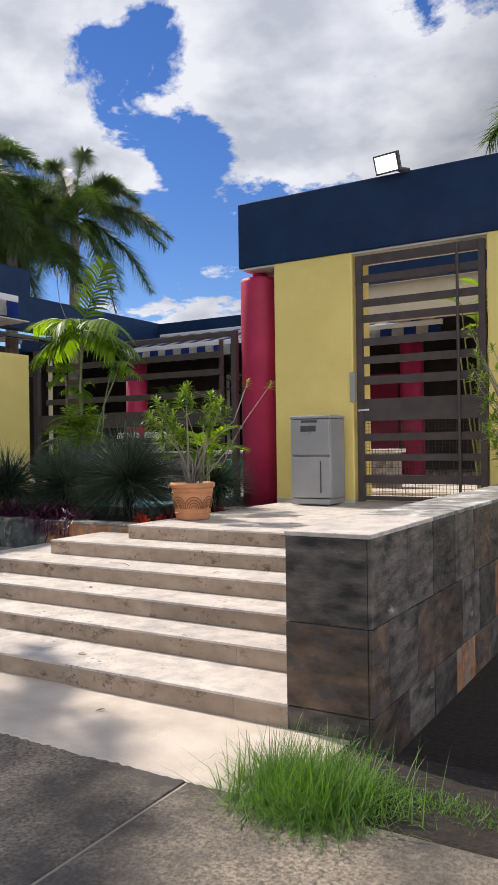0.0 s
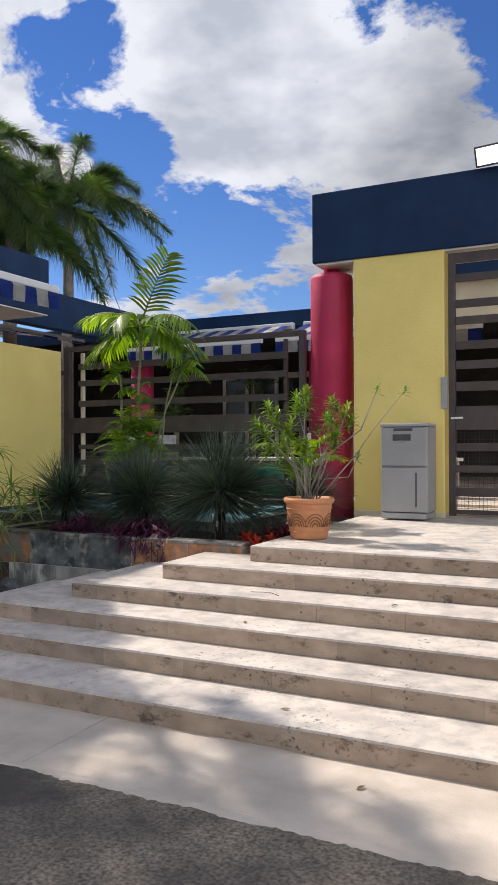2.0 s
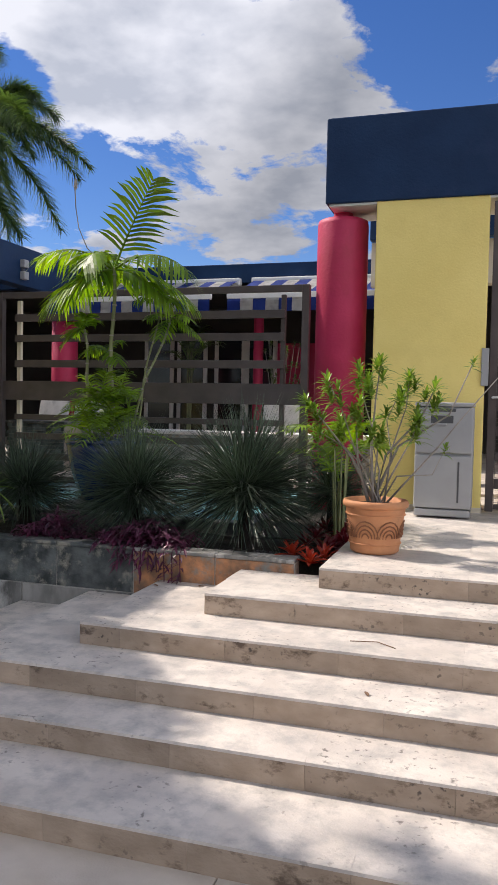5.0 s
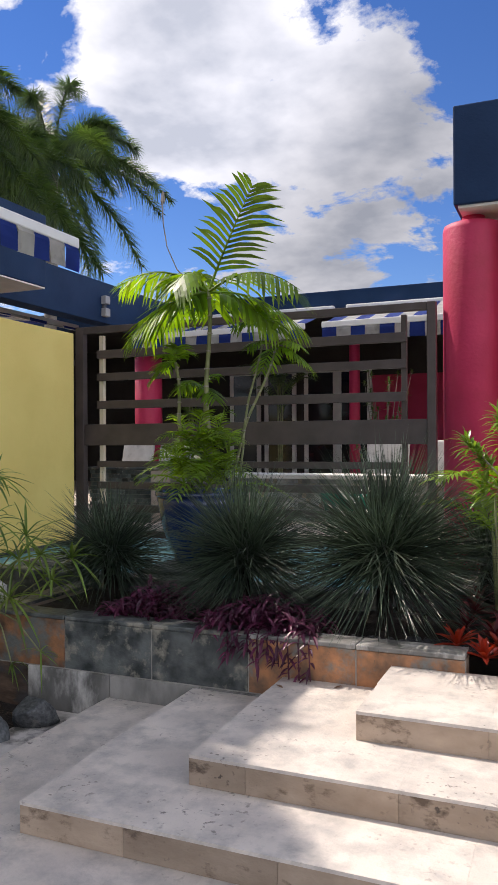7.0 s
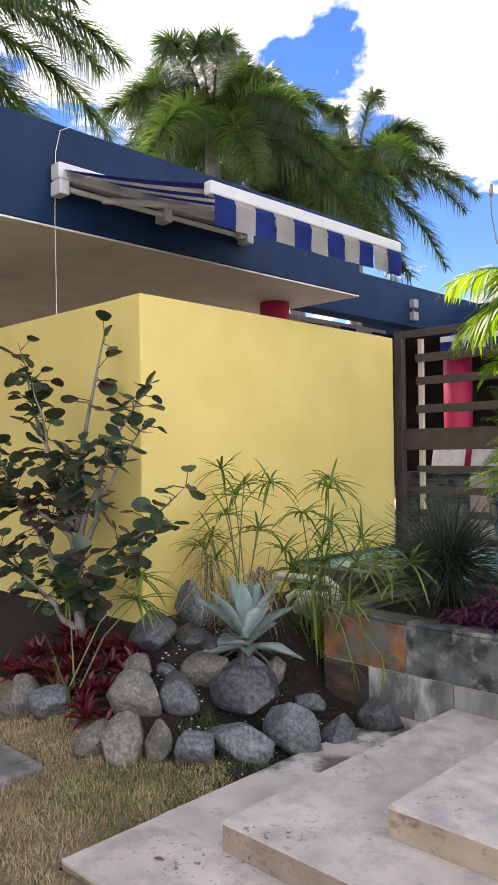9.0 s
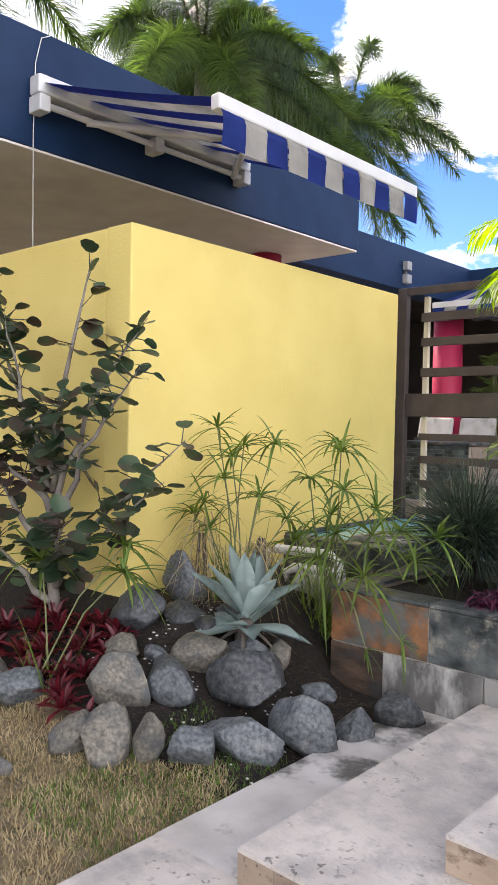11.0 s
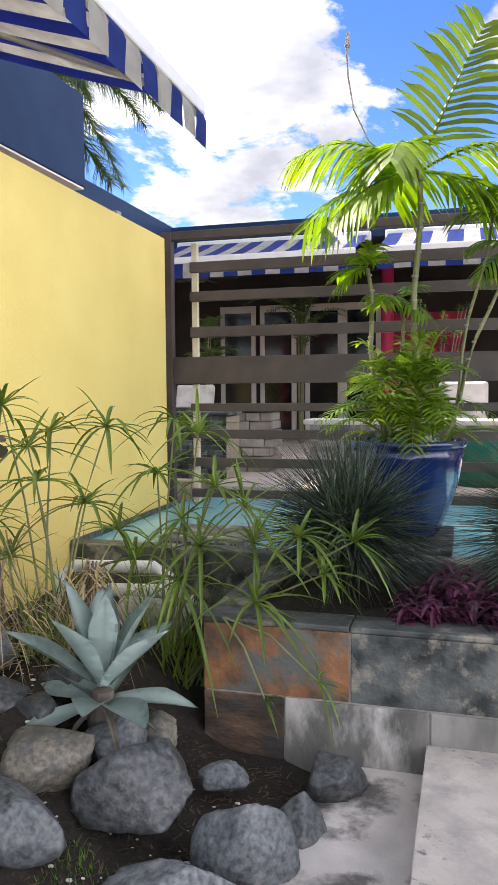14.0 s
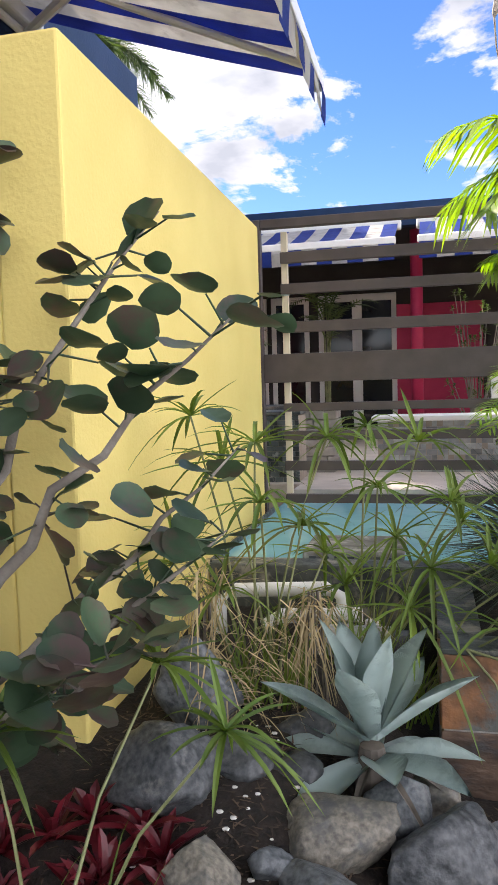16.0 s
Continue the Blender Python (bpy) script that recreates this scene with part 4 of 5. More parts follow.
leafy_patch("purple_heart_plant", -5.72, -5.0, 6.40, 6.80, 0.70, L_PURPLE, 620, 0.12, 0.022, "trailing purple heart plant spilling over the planter edge", "plant", 4, 0.5)
leafy_patch("purple_heart_plant", -6.42, -5.92, 6.48, 6.95, 0.70, L_PURPLE, 520, 0.11, 0.022, "low purple heart plant in the planter", "plant", 5, 0.2)
bm = bmesh.new()
r_ = random.Random(9)
tr = thing("trailing_plant", (-5.25, 6.38, 0.72), "hanging purple trails on the planter face", "plant")
for k in range(9):
    x = -5.5 + k * 0.06
    z = 0.73
    pts = [(x, 6.42, z), (x + 0.01, 6.36, z - 0.03), (x + 0.02, 6.355, z - 0.06 - 0.24 * r_.random())]
    tube(bm, pts, 0.004, 4)
    for q in range(8):
        t = q / 8
        c = Vector(pts[1]).lerp(Vector(pts[2]), t)
        blade(bm, c, Vector((r_.uniform(-1, 1), -0.6, r_.uniform(-0.6, 0.3))), UP, 0.075, 0.02, 0.5, 3, lambda q: math.sin(math.pi * (0.12 + 0.86 * q)), 0.2)
part("vines", bm, L_PURPLE, tr)


def rosette(n, L, W, mat_, lab, sd, grp):
    """A bromeliad at the origin, leaf by leaf."""
    r = random.Random(sd)
    p = thing("bromeliad", (0, 0, 0), lab, "plant", grp)
    for k in range(n):
        a = k * 2.4 + r.uniform(-0.2, 0.2)
        e = radians(12 + 65 * k / n)
        d = Vector((math.cos(a) * math.cos(e), math.sin(a) * math.cos(e), math.sin(e)))
        bm = bmesh.new()
        blade(bm, Vector((0, 0, 0)), d, UP, L * r.uniform(0.8, 1.1), W, 0.25, 4, lambda q: 0.7 + 0.3 * math.sin(math.pi * q) if q < 0.7 else (1 - q) / 0.3 + 0.05, 0.25)
        part("leaf", bm, mat_, p)
    return p


red_b = rosette(16, 0.17, 0.032, L_REDB, "bright red bromeliad at the planter corner", 20, "red bromeliads")
mar_b = rosette(14, 0.19, 0.034, L_MAROON, "dark maroon bromeliad in the shade", 40, "maroon bromeliads")
red_b.matrix_basis = pose(-4.12, 6.50, 0.675, 0, 0, 10)
for x, y, z, rz in ((-4.27, 6.62, 0.70, 80), (-4.05, 6.64, 0.68, 200)):
    copy_thing(red_b, pose(x, y, z, 0, 0, rz))
mar_b.matrix_basis = pose(-4.1, 6.85, 0.69)
for i in range(1, 9):
    copy_thing(mar_b, pose(-4.0 + 0.06 * math.sin(i * 2.1) - 0.12 * (i % 3), 6.85 + i * 0.13, 0.68, 8 * math.sin(i), 8 * math.cos(i), 77 * i))
for i in range(26):
    x, y = -8.02 - 0.13 * (i % 9) + 0.05 * math.sin(i * 3), 5.10 + 0.17 * (i // 9) + 0.06 * math.cos(i * 5)
    copy_thing(mar_b, pose(x, y, garden(x, y), 10 * math.sin(i * 2), 10 * math.cos(i), 51 * i))
for x, y in ((-7.86, 4.92), (-7.98, 4.98), (-7.62, 4.90)):
    copy_thing(mar_b, pose(x, y, garden(x, y) + 0.02, 12, -8, 90 * x))

# terracotta pot and its dracaena
PX, PY = -3.72, 6.74
pot = thing("terracotta_pot", (PX, PY, 0.752), "terracotta pot with carved swirls on the landing", "pot")
part("body", lathe(bmesh.new(), PX, PY, [(0.150, 0.753), (0.165, 0.765), (0.170, 0.80), (0.192, 0.98), (0.203, 1.055), (0.205, 1.06)], 40), M_TERRA, pot, smooth=True)
part("rim", lathe(bmesh.new(), PX, PY, [(0.204, 1.06), (0.222, 1.07), (0.226, 1.095), (0.215, 1.112), (0.198, 1.112), (0.19, 1.07)], 40), M_TERRA, pot, smooth=True)
part("soil", lathe(bmesh.new(), PX, PY, [(0.10, 1.06), (0.194, 1.075)], 24), M_SOIL, pot, "dry potting soil")


def on_pot(a, z):
    r = 0.1655 + (z - 0.765) / 0.29 * 0.038 + 0.004
    return Vector((PX + r * math.cos(a), PY + r * math.sin(a), z))


for k in range(7):
    a0 = 2 * math.pi * k / 7
    for ring in range(4):
        rr = 0.025 + 0.022 * ring
        pts = [on_pot(a0 + rr * math.cos(q) / 0.19, 0.865 + rr * math.sin(q) * 1.25) for q in [math.pi * (0.0 + 1.0 * s / 8) for s in range(9)]]
        # raised arcs, coloured dark as though shaded grooves
        part("carved_swirl", tube(bmesh.new(), pts, 0.0050, 5), M_TERRA_SHADE, pot)
part("carved_band", lathe(bmesh.new(), PX, PY, [(0.176, 0.815), (0.182, 0.82), (0.178, 0.826)], 40), M_TERRA, pot, smooth=True)
part("carved_band", lathe(bmesh.new(), PX, PY, [(0.203, 1.01), (0.206, 1.016), (0.204, 1.022)], 40), M_TERRA, pot, smooth=True)


def whorl(bm, c, d, n, L, W, r, bend=0.4, shp=None):
    a0 = r.random() * 6
    u = d.orthogonal().normalized()
    v = d.cross(u).normalized()
    for k in range(n):
        a = a0 + k * 2.4
        e = radians(10 + 70 * k / n)
        q = (u * math.cos(a) + v * math.sin(a)) * math.cos(e) + d * math.sin(e)
        blade(bm, c - d * 0.06 * (1 - k / n), q, UP, L * r.uniform(0.75, 1.1), W, bend, 3, shp or (lambda t: math.sin(math.pi * (0.2 + 0.78 * t)) ** 0.7), 0.15)


dr = thing("dracaena", (PX, PY, 1.07), "potted song of India shrub with twisting grey stems and yellow-green leaves", "plant")
r_ = random.Random(12)
lv = bmesh.new()
TIPS = [(-0.52, 0.0, 0.72), (-0.34, -0.12, 0.86), (-0.16, 0.1, 0.95), (0.02, -0.08, 0.98), (0.20, 0.05, 0.90), (0.12, 0.2, 0.78), (0.38, -0.05, 0.82), (-0.30, 0.15, 0.60), (0.28, -0.12, 0.60), (-0.10, -0.16, 0.70), (-0.44, 0.1, 0.50), (0.06, -0.2, 0.52), (0.62, 0.05, 1.0), (0.85, 0.1, 0.98), (0.46, 0.0, 0.42)]
for k, (dx, dy, dz) in enumerate(TIPS):
    b = Vector((PX + 0.05 * math.sin(k * 2), PY + 0.05 * math.cos(k * 3), 1.05))
    t = Vector((PX + dx, PY + dy, 1.07 + dz))
    m1 = b.lerp(t, 0.35) + Vector((0.07 * math.sin(k * 4), 0.05, 0.07))
    m2 = b.lerp(t, 0.7) + Vector((-0.05 * math.sin(k * 3), 0.0, 0.05 if k < 12 else -0.06))
    part("stem", tube(bmesh.new(), [b, m1, m2, t], [0.014, 0.010, 0.006, 0.004] if k % 3 == 0 else [0.008, 0.006, 0.004, 0.003], 6), M_BARK, dr, smooth=True)
    for q in range(5 if k < 12 else 1):
        c = m2.lerp(t, 0.1 + 0.9 * (q + 1) / 5) + Vector((r_.uniform(-0.06, 0.06), r_.uniform(-0.06, 0.06), r_.uniform(-0.03, 0.03))) * (q < 4) if k < 12 else t
        whorl(lv, c, (t - m2).normalized().lerp(UP, 0.4).normalized(), 17 if k < 12 else 11, 0.135 if k < 12 else 0.085, 0.019, r_)
part("leaves", lv, L_SHRUB, dr)


def small_palm(x, y, z, h, sd, n=9, L=0.6, mat_=L_YOUNG, lab="young feather palm in the bed"):
    r = random.Random(sd)
    p = thing("small_palm", (x, y, z), lab, "palm")
    bm = bmesh.new()
    for k in range(n):
        a = 2.4 * k + r.uniform(-0.3, 0.3)
        e = radians(r.uniform(30, 75))
        top = Vector((x + 0.06 * math.cos(a), y + 0.06 * math.sin(a), z + h * r.uniform(0.6, 1.0)))
        part("cane", tube(bmesh.new(), [(x + 0.03 * math.cos(a), y + 0.03 * math.sin(a), z - 0.02), top], [0.012, 0.007], 5), M_CANE, p)
        d = Vector((math.cos(a) * math.cos(e), math.sin(a) * math.cos(e), math.sin(e)))
        frond(bm, top, d, L * r.uniform(0.7, 1.1), 16, 0.24, 0.022, 0.45, 0.4, False, sd * 31 + k)
    part("fronds", bm, mat_, p)


small_palm(-4.12, 7.55, 0.69, 0.75, 5)

# blue pot with the tall palm
BX, BY = -6.52, 8.12
bp = thing("blue_pot", (BX, BY, 0.8), "large glossy cobalt blue glazed pot beside the pool", "pot")
part("body", lathe(bmesh.new(), BX, BY, [(0.20, 0.802), (0.215, 0.82), (0.27, 0.95), (0.325, 1.12), (0.355, 1.28), (0.362, 1.345)], 48), M_BPOT, bp, smooth=True)
part("rim", lathe(bmesh.new(), BX, BY, [(0.362, 1.345), (0.378, 1.355), (0.38, 1.38), (0.366, 1.392), (0.345, 1.388), (0.335, 1.32)], 48), M_BPOT, bp, smooth=True)
part("soil", lathe(bmesh.new(), BX, BY, [(0.1, 1.31), (0.345, 1.33)], 24), M_SOIL, bp, "potting soil")
mp_ = thing("potted_palm", (BX, BY, 1.33), "tall potted palm with ringed green canes and sunlit yellow-green fronds", "palm")
CANES = [((BX + 0.065, BY, 1.30), (BX + 0.07, BY, 3.03), 0.020), ((BX - 0.14, BY + 0.05, 1.3), (BX - 0.24, BY, 2.45), 0.016), ((BX + 0.02, BY + 0.1, 1.3), (BX - 0.05, BY + 0.12, 2.25), 0.014), ((BX + 0.2, BY - 0.05, 1.3), (BX + 0.62, BY + 0.1, 2.55), 0.012), ((BX + 0.24, BY + 0.1, 1.3), (BX + 0.5, BY + 0.15, 2.75), 0.010)]
for b, t, rr in CANES:
    b, t = Vector(b), Vector(t)
    part("cane", tube(bmesh.new(), [b.lerp(t, i / 7) + Vector((0.02 * math.sin(i * 1.3), 0, 0)) for i in range(8)], [rr * (1.15 - 0.35 * i / 7) for i in range(8)], 8), M_CANE, mp_, smooth=True)
    bm = bmesh.new()
    for i in range(12):
        c = b.lerp(t, (i + 0.5) / 12)
        lathe(bm, c.x + 0.02 * math.sin((i + 0.5) / 12 * 7 * 1.3), c.y, [(rr * 1.16, c.z), (rr * 1.2, c.z + 0.006), (rr * 1.1, c.z + 0.012)], 8)
    part("node_ring", bm, M_BARK, mp_, kind="stuff")
bm = bmesh.new()
T = Vector((BX + 0.07, BY, 3.01))
for k, (a, e, L, dr_) in enumerate(((8, 68, 1.0, 0.10), (188, 38, 0.95, 0.5), (165, 5, 0.75, 0.4), (-14, 26, 0.95, 0.5), (22, 4, 0.75, 0.45), (110, 36, 0.75, 0.6), (214, -8, 0.62, 0.45), (-2, -4, 0.6, 0.5), (250, 52, 0.6, 0.8), (140, 58, 0.7, 0.7))):
    a, e = radians(a), radians(e)
    frond(bm, T, Vector((math.cos(a) * math.cos(e), math.sin(a) * math.cos(e), math.sin(e))), L, 17, 0.46 if k == 0 else 0.40, 0.034, dr_, 0.35 if k == 0 else 0.6, False, 300 + k, 0.2, 0.15 if k == 0 else 0.0, Vector((0.93, 0.0, -0.37)) if k == 0 else None)
part("fronds", bm, L_YOUNG, mp_, "sunlit yellow-green fronds")
bm = bmesh.new()
r_ = random.Random(33)
for k in range(64):
    a, e = r_.uniform(0, 6.28), radians(r_.uniform(15, 82))
    b = Vector((BX + r_.uniform(-0.22, 0.22), BY + r_.uniform(-0.18, 0.18), 1.34 + r_.random() * 0.45))
    frond(bm, b, Vector((math.cos(a) * math.cos(e), math.sin(a) * math.cos(e), math.sin(e))), r_.uniform(0.3, 0.6), 12, 0.17, 0.016, 0.5, 0.4, False, 400 + k)
for t in (CANES[1][1], CANES[2][1], CANES[3][1], CANES[4][1]):
    for k in range(5):
        a, e = 1.3 * k + r_.random() * 2, radians(r_.uniform(-10, 80))
        frond(bm, t, Vector((math.cos(a) * math.cos(e), math.sin(a) * math.cos(e), math.sin(e))), r_.uniform(0.18, 0.32), 9, 0.17, 0.022, 0.5, 0.5, False, 500 + k, 0.15, 0.0)
part("young_fronds", bm, L_YOUNG, mp_)
part("flower_stalk", tube(bmesh.new(), [T + Vector(q) for q in ((-0.06, 0.03, 0), (-0.30, 0.03, 0.22), (-0.395, 0.03, 0.42), (-0.43, 0.03, 0.62), (-0.44, 0.03, 0.78), (-0.435, 0.03, 0.81), (-0.43, 0.03, 0.89))], [0.006, 0.005, 0.005, 0.005, 0.006, 0.020, 0.010], 6), M_BARK, mp_)

# agave among the rocks
AX, AY, AZ = -7.475, 5.87, 0.505
ag = thing("agave", (AX, AY, AZ - 0.06), "pale blue-green agave rosette among the rocks", "plant")
r_ = random.Random(44)
for k in range(17):
    a = k * 2.4 + 0.75
    e = radians((-8, 4, 12, 20)[k % 4] if k < 8 else 28 + 52 * ((k - 8) / 8))
    d = Vector((math.cos(a) * math.cos(e), math.sin(a) * math.cos(e), math.sin(e)))
    bm = bmesh.new()
    L = r_.uniform(0.34, 0.40) if k < 8 else r_.uniform(0.38, 0.45)
    blade(bm, Vector((AX, AY, AZ + 0.05 * (k > 7))) + d * 0.03, d, UP, L, 0.14 if k < 14 else 0.11, 0.10 if k < 8 else 0.02, 10, lambda t: (0.50 + 1.1 * t if t < 0.45 else 1.0 if t < 0.62 else max(0.015, ((1 - t) / 0.38) ** 0.85)), 0.26)
    bmesh.ops.solidify(bm, geom=list(bm.faces), thickness=0.008)
    part("leaf", bm, L_AGAVE, ag, smooth=True)
part("stem", lathe(bmesh.new(), AX, AY, [(0.055, AZ - 0.28), (0.06, AZ - 0.05), (0.04, AZ + 0.05)], 12), M_DEAD, ag, "short leaf-scarred stem")
for k in range(7):
    a = k * 0.9 + 3.6
    bm = bmesh.new()
    blade(bm, (AX + 0.05 * math.cos(a), AY + 0.05 * math.sin(a), AZ - 0.01), Vector((math.cos(a), math.sin(a), -0.15)), UP, 0.24 + 0.03 * (k % 3), 0.032, 0.45, 6, None, 0.5)
    part("dead_leaf", bm, M_DEAD, ag, "withered straw-brown lower leaf")


# sedge
def sedge(par, bm_l, base, top, r, L=0.31, n=15, w=0.019):
    base, top = Vector(base), Vector(top)
    mid = base.lerp(top, 0.5) + Vector((0, 0, 0.12 * (top - base).length))
    part("stem", tube(bmesh.new(), [base, mid.lerp(base, 0.4), mid, mid.lerp(top, 0.6), top], [0.006, 0.0055, 0.005, 0.0045, 0.004], 5), M_CANE, par)
    ax = ((top - mid).normalized() + UP * 0.9).normalized()
    u = ax.orthogonal().normalized()
    v = ax.cross(u)
    a0 = r.random() * 6
    for k in range(n):
        a = a0 + 2 * math.pi * k / n + r.uniform(-0.15, 0.15)
        e = radians(r.uniform(-5, 58))
        blade(bm_l, top, (u * math.cos(a) + v * math.sin(a)) * math.cos(e) + ax * math.sin(e), UP, L * r.uniform(0.7, 1.15), w, r.uniform(0.1, 0.85), 5, lambda t: math.sin(math.pi * (0.25 + 0.72 * t)) ** 0.6, 0.25)


r_ = random.Random(55)
GROUPS = [((-7.90, 6.25), [(-8.22, 6.38, 1.63), (-7.95, 6.35, 1.52), (-7.66, 6.32, 1.54), (-8.10, 6.40, 1.44), (-7.76, 6.30, 1.20), (-8.25, 6.20, 1.06), (-8.05, 6.15, 0.98), (-8.30, 6.35, 1.12), (-7.88, 6.10, 1.32), (-7.70, 6.50, 1.05)]),
          ((-7.58, 6.75), [(-7.32, 6.55, 1.50), (-7.48, 6.45, 1.33), (-7.20, 6.42, 1.28), (-7.42, 6.60, 1.10), (-7.28, 6.45, 1.01), (-7.55, 6.85, 1.55), (-7.15, 6.70, 1.15), (-7.62, 6.50, 0.92), (-7.36, 6.40, 0.86), (-7.05, 6.50, 1.02)]),
          ((-7.42, 6.65), [(-6.83, 6.45, 1.07), (-6.60, 6.45, 1.06), (-6.72, 6.42, 0.92), (-7.0, 6.35, 0.80)]),
          ((-8.20, 5.05), [(-7.80, 5.25, 0.86), (-8.42, 5.15, 0.85), (-8.05, 5.45, 0.95)])]
for (gx, gy), tops in GROUPS:
    sp = thing("umbrella_sedge", (gx, gy, garden(gx, gy)), "umbrella papyrus clump with thin arching green leaves", "plant", "papyrus clumps")
    l_ = bmesh.new()
    for t in tops:
        b = (gx + r_.uniform(-0.1, 0.1), gy + r_.uniform(-0.1, 0.1), garden(gx, gy) - 0.03)
        sedge(sp, l_, b, t, r_, r_.uniform(0.25, 0.36) if t[0] < -6.9 else 0.24, 15 if t[1] > 5.6 else 22)
    for k in range(75 if gy > 6 else 12):
        a = r_.uniform(0, 6.28)
        blade(l_, (gx + r_.uniform(-0.15, 0.15), gy + r_.uniform(-0.15, 0.15), garden(gx, gy)), Vector((math.cos(a) * 0.4, math.sin(a) * 0.4, 1)), UP, r_.uniform(0.3, 0.7), 0.012, r_.uniform(0.1, 0.6), 4, lambda t: 1 - 0.9 * t)
    part("leaves", l_, L_SEDGE, sp)
sp = thing("hanging_sedge", (-7.1, 6.40, 0.72), "small sedge shoots hanging over the planter face", "plant")
l_ = bmesh.new()
for t, q in (((-6.72, 6.30, 0.50), 0.16), ((-6.95, 6.31, 0.40), 0.13)):
    sedge(sp, l_, (-7.15, 6.37, 0.72), t, r_, q, 8, 0.011)
part("leaves", l_, L_SEDGE, sp)
sp = thing("dry_sedge", (-7.95, 6.0, 0.45), "tuft of withered straw-coloured sedge", "plant")
l_ = bmesh.new()
for k in range(110):
    a = r_.uniform(0, 6.28)
    blade(l_, (-7.95 + r_.uniform(-0.14, 0.14), 6.05 + r_.uniform(-0.1, 0.1), 0.45 + r_.random() * 0.45), Vector((math.cos(a), math.sin(a), r_.uniform(-0.6, 0.7))), UP, r_.uniform(0.15, 0.4), 0.008, r_.uniform(0.4, 1.2), 4, lambda t: 1 - 0.9 * t)
for k in range(150):
    a = r_.uniform(0, 6.28)
    c = (-7.72, 6.28, 0.86) if k % 3 else (-8.12, 6.15, 1.0)
    blade(l_, (c[0] + r_.gauss(0, 0.05), c[1] + r_.gauss(0, 0.05), c[2] + r_.uniform(-0.05, 0.1)), Vector((math.cos(a) * 0.5, math.sin(a) * 0.5, r_.uniform(-1.0, 0.2))), UP, r_.uniform(0.2, 0.42), 0.009, r_.uniform(0.3, 0.9), 4, lambda t: 1 - 0.9 * t)
for c in ((-7.72, 6.28), (-8.12, 6.15)):
    for k in range(7):
        st_ = tube(bmesh.new(), [(c[0] + 0.05 * math.cos(k), c[1] + 0.05 * math.sin(k), garden(*c) - 0.02), (c[0] + 0.02 * math.cos(k), c[1] + 0.02 * math.sin(k), 0.95)], 0.004, 4)
        part("stem", st_, M_DEAD, sp)
part("leaves", l_, L_DRY, sp)


# sea grape
def disc_leaf(bm, c, d, r, rad):
    d = d.normalized()
    u = d.cross(UP)
    u = u.normalized() if u.length > 1e-3 else Vector((1, 0, 0))
    nrm = u.cross(d).normalized()
    nrm = (nrm + Vector((r.uniform(-0.7, 0.7), r.uniform(-0.7, 0.7), r.uniform(-0.4, 0.4)))).normalized()
    u = d.cross(nrm).normalized()
    mid = bm.verts.new(c + d * rad - nrm * rad * 0.12)
    ring = []
    for k in range(16):
        a = 2 * math.pi * k / 16
        rr = rad * (1 + 0.05 * r.uniform(-1, 1))
        ring.append(bm.verts.new(c + d * (rad - rr * math.cos(a)) + u * rr * 1.08 * math.sin(a) + nrm * rad * 0.22 * (math.sin(a) ** 2) + nrm * rad * r.uniform(-0.06, 0.06)))
    for k in range(16):
        bm.faces.new((mid, ring[k], ring[(k + 1) % 16]))


sg = thing("sea_grape", (-8.75, 5.40, 0.2), "sea grape shrub with pale crooked branches and round leathery leaves", "shrub")
r_ = random.Random(66)
lf = bmesh.new()
GRAPE_LIMBS = [((-8.72, 5.46, 0.2), (-8.90, 5.45, 1.5), (-8.68, 5.66, 2.70)), ((-8.78, 5.47, 1.0), (-8.50, 5.42, 1.75), (-8.05, 5.60, 2.27)), ((-8.75, 5.46, 0.9), (-8.30, 5.28, 1.5), (-7.72, 5.27, 1.95)),
               ((-8.72, 5.46, 0.75), (-8.30, 5.50, 1.1), (-7.86, 5.74, 1.56)), ((-8.72, 5.46, 0.7), (-8.30, 5.42, 0.95), (-7.87, 5.59, 1.32)), ((-8.72, 5.45, 0.7), (-8.30, 5.12, 0.9), (-7.98, 5.0, 1.12)),
               ((-8.75, 5.46, 0.9), (-9.10, 5.40, 1.8), (-9.50, 5.40, 2.65)), ((-8.75, 5.45, 0.8), (-9.20, 5.20, 1.3), (-9.60, 5.20, 1.95)), ((-8.75, 5.45, 0.5), (-9.20, 5.30, 0.8), (-9.70, 5.30, 1.1)),
               ((-8.80, 5.45, 1.2), (-9.0, 5.35, 1.8), (-9.12, 5.30, 2.35)), ((-8.78, 5.46, 1.1), (-9.0, 5.30, 1.4), (-9.25, 5.10, 1.5)), ((-8.74, 5.46, 0.6), (-8.58, 5.40, 0.8), (-8.40, 5.25, 0.85)), ((-8.78, 5.46, 1.2), (-8.62, 5.35, 1.6), (-8.42, 5.25, 1.75))]
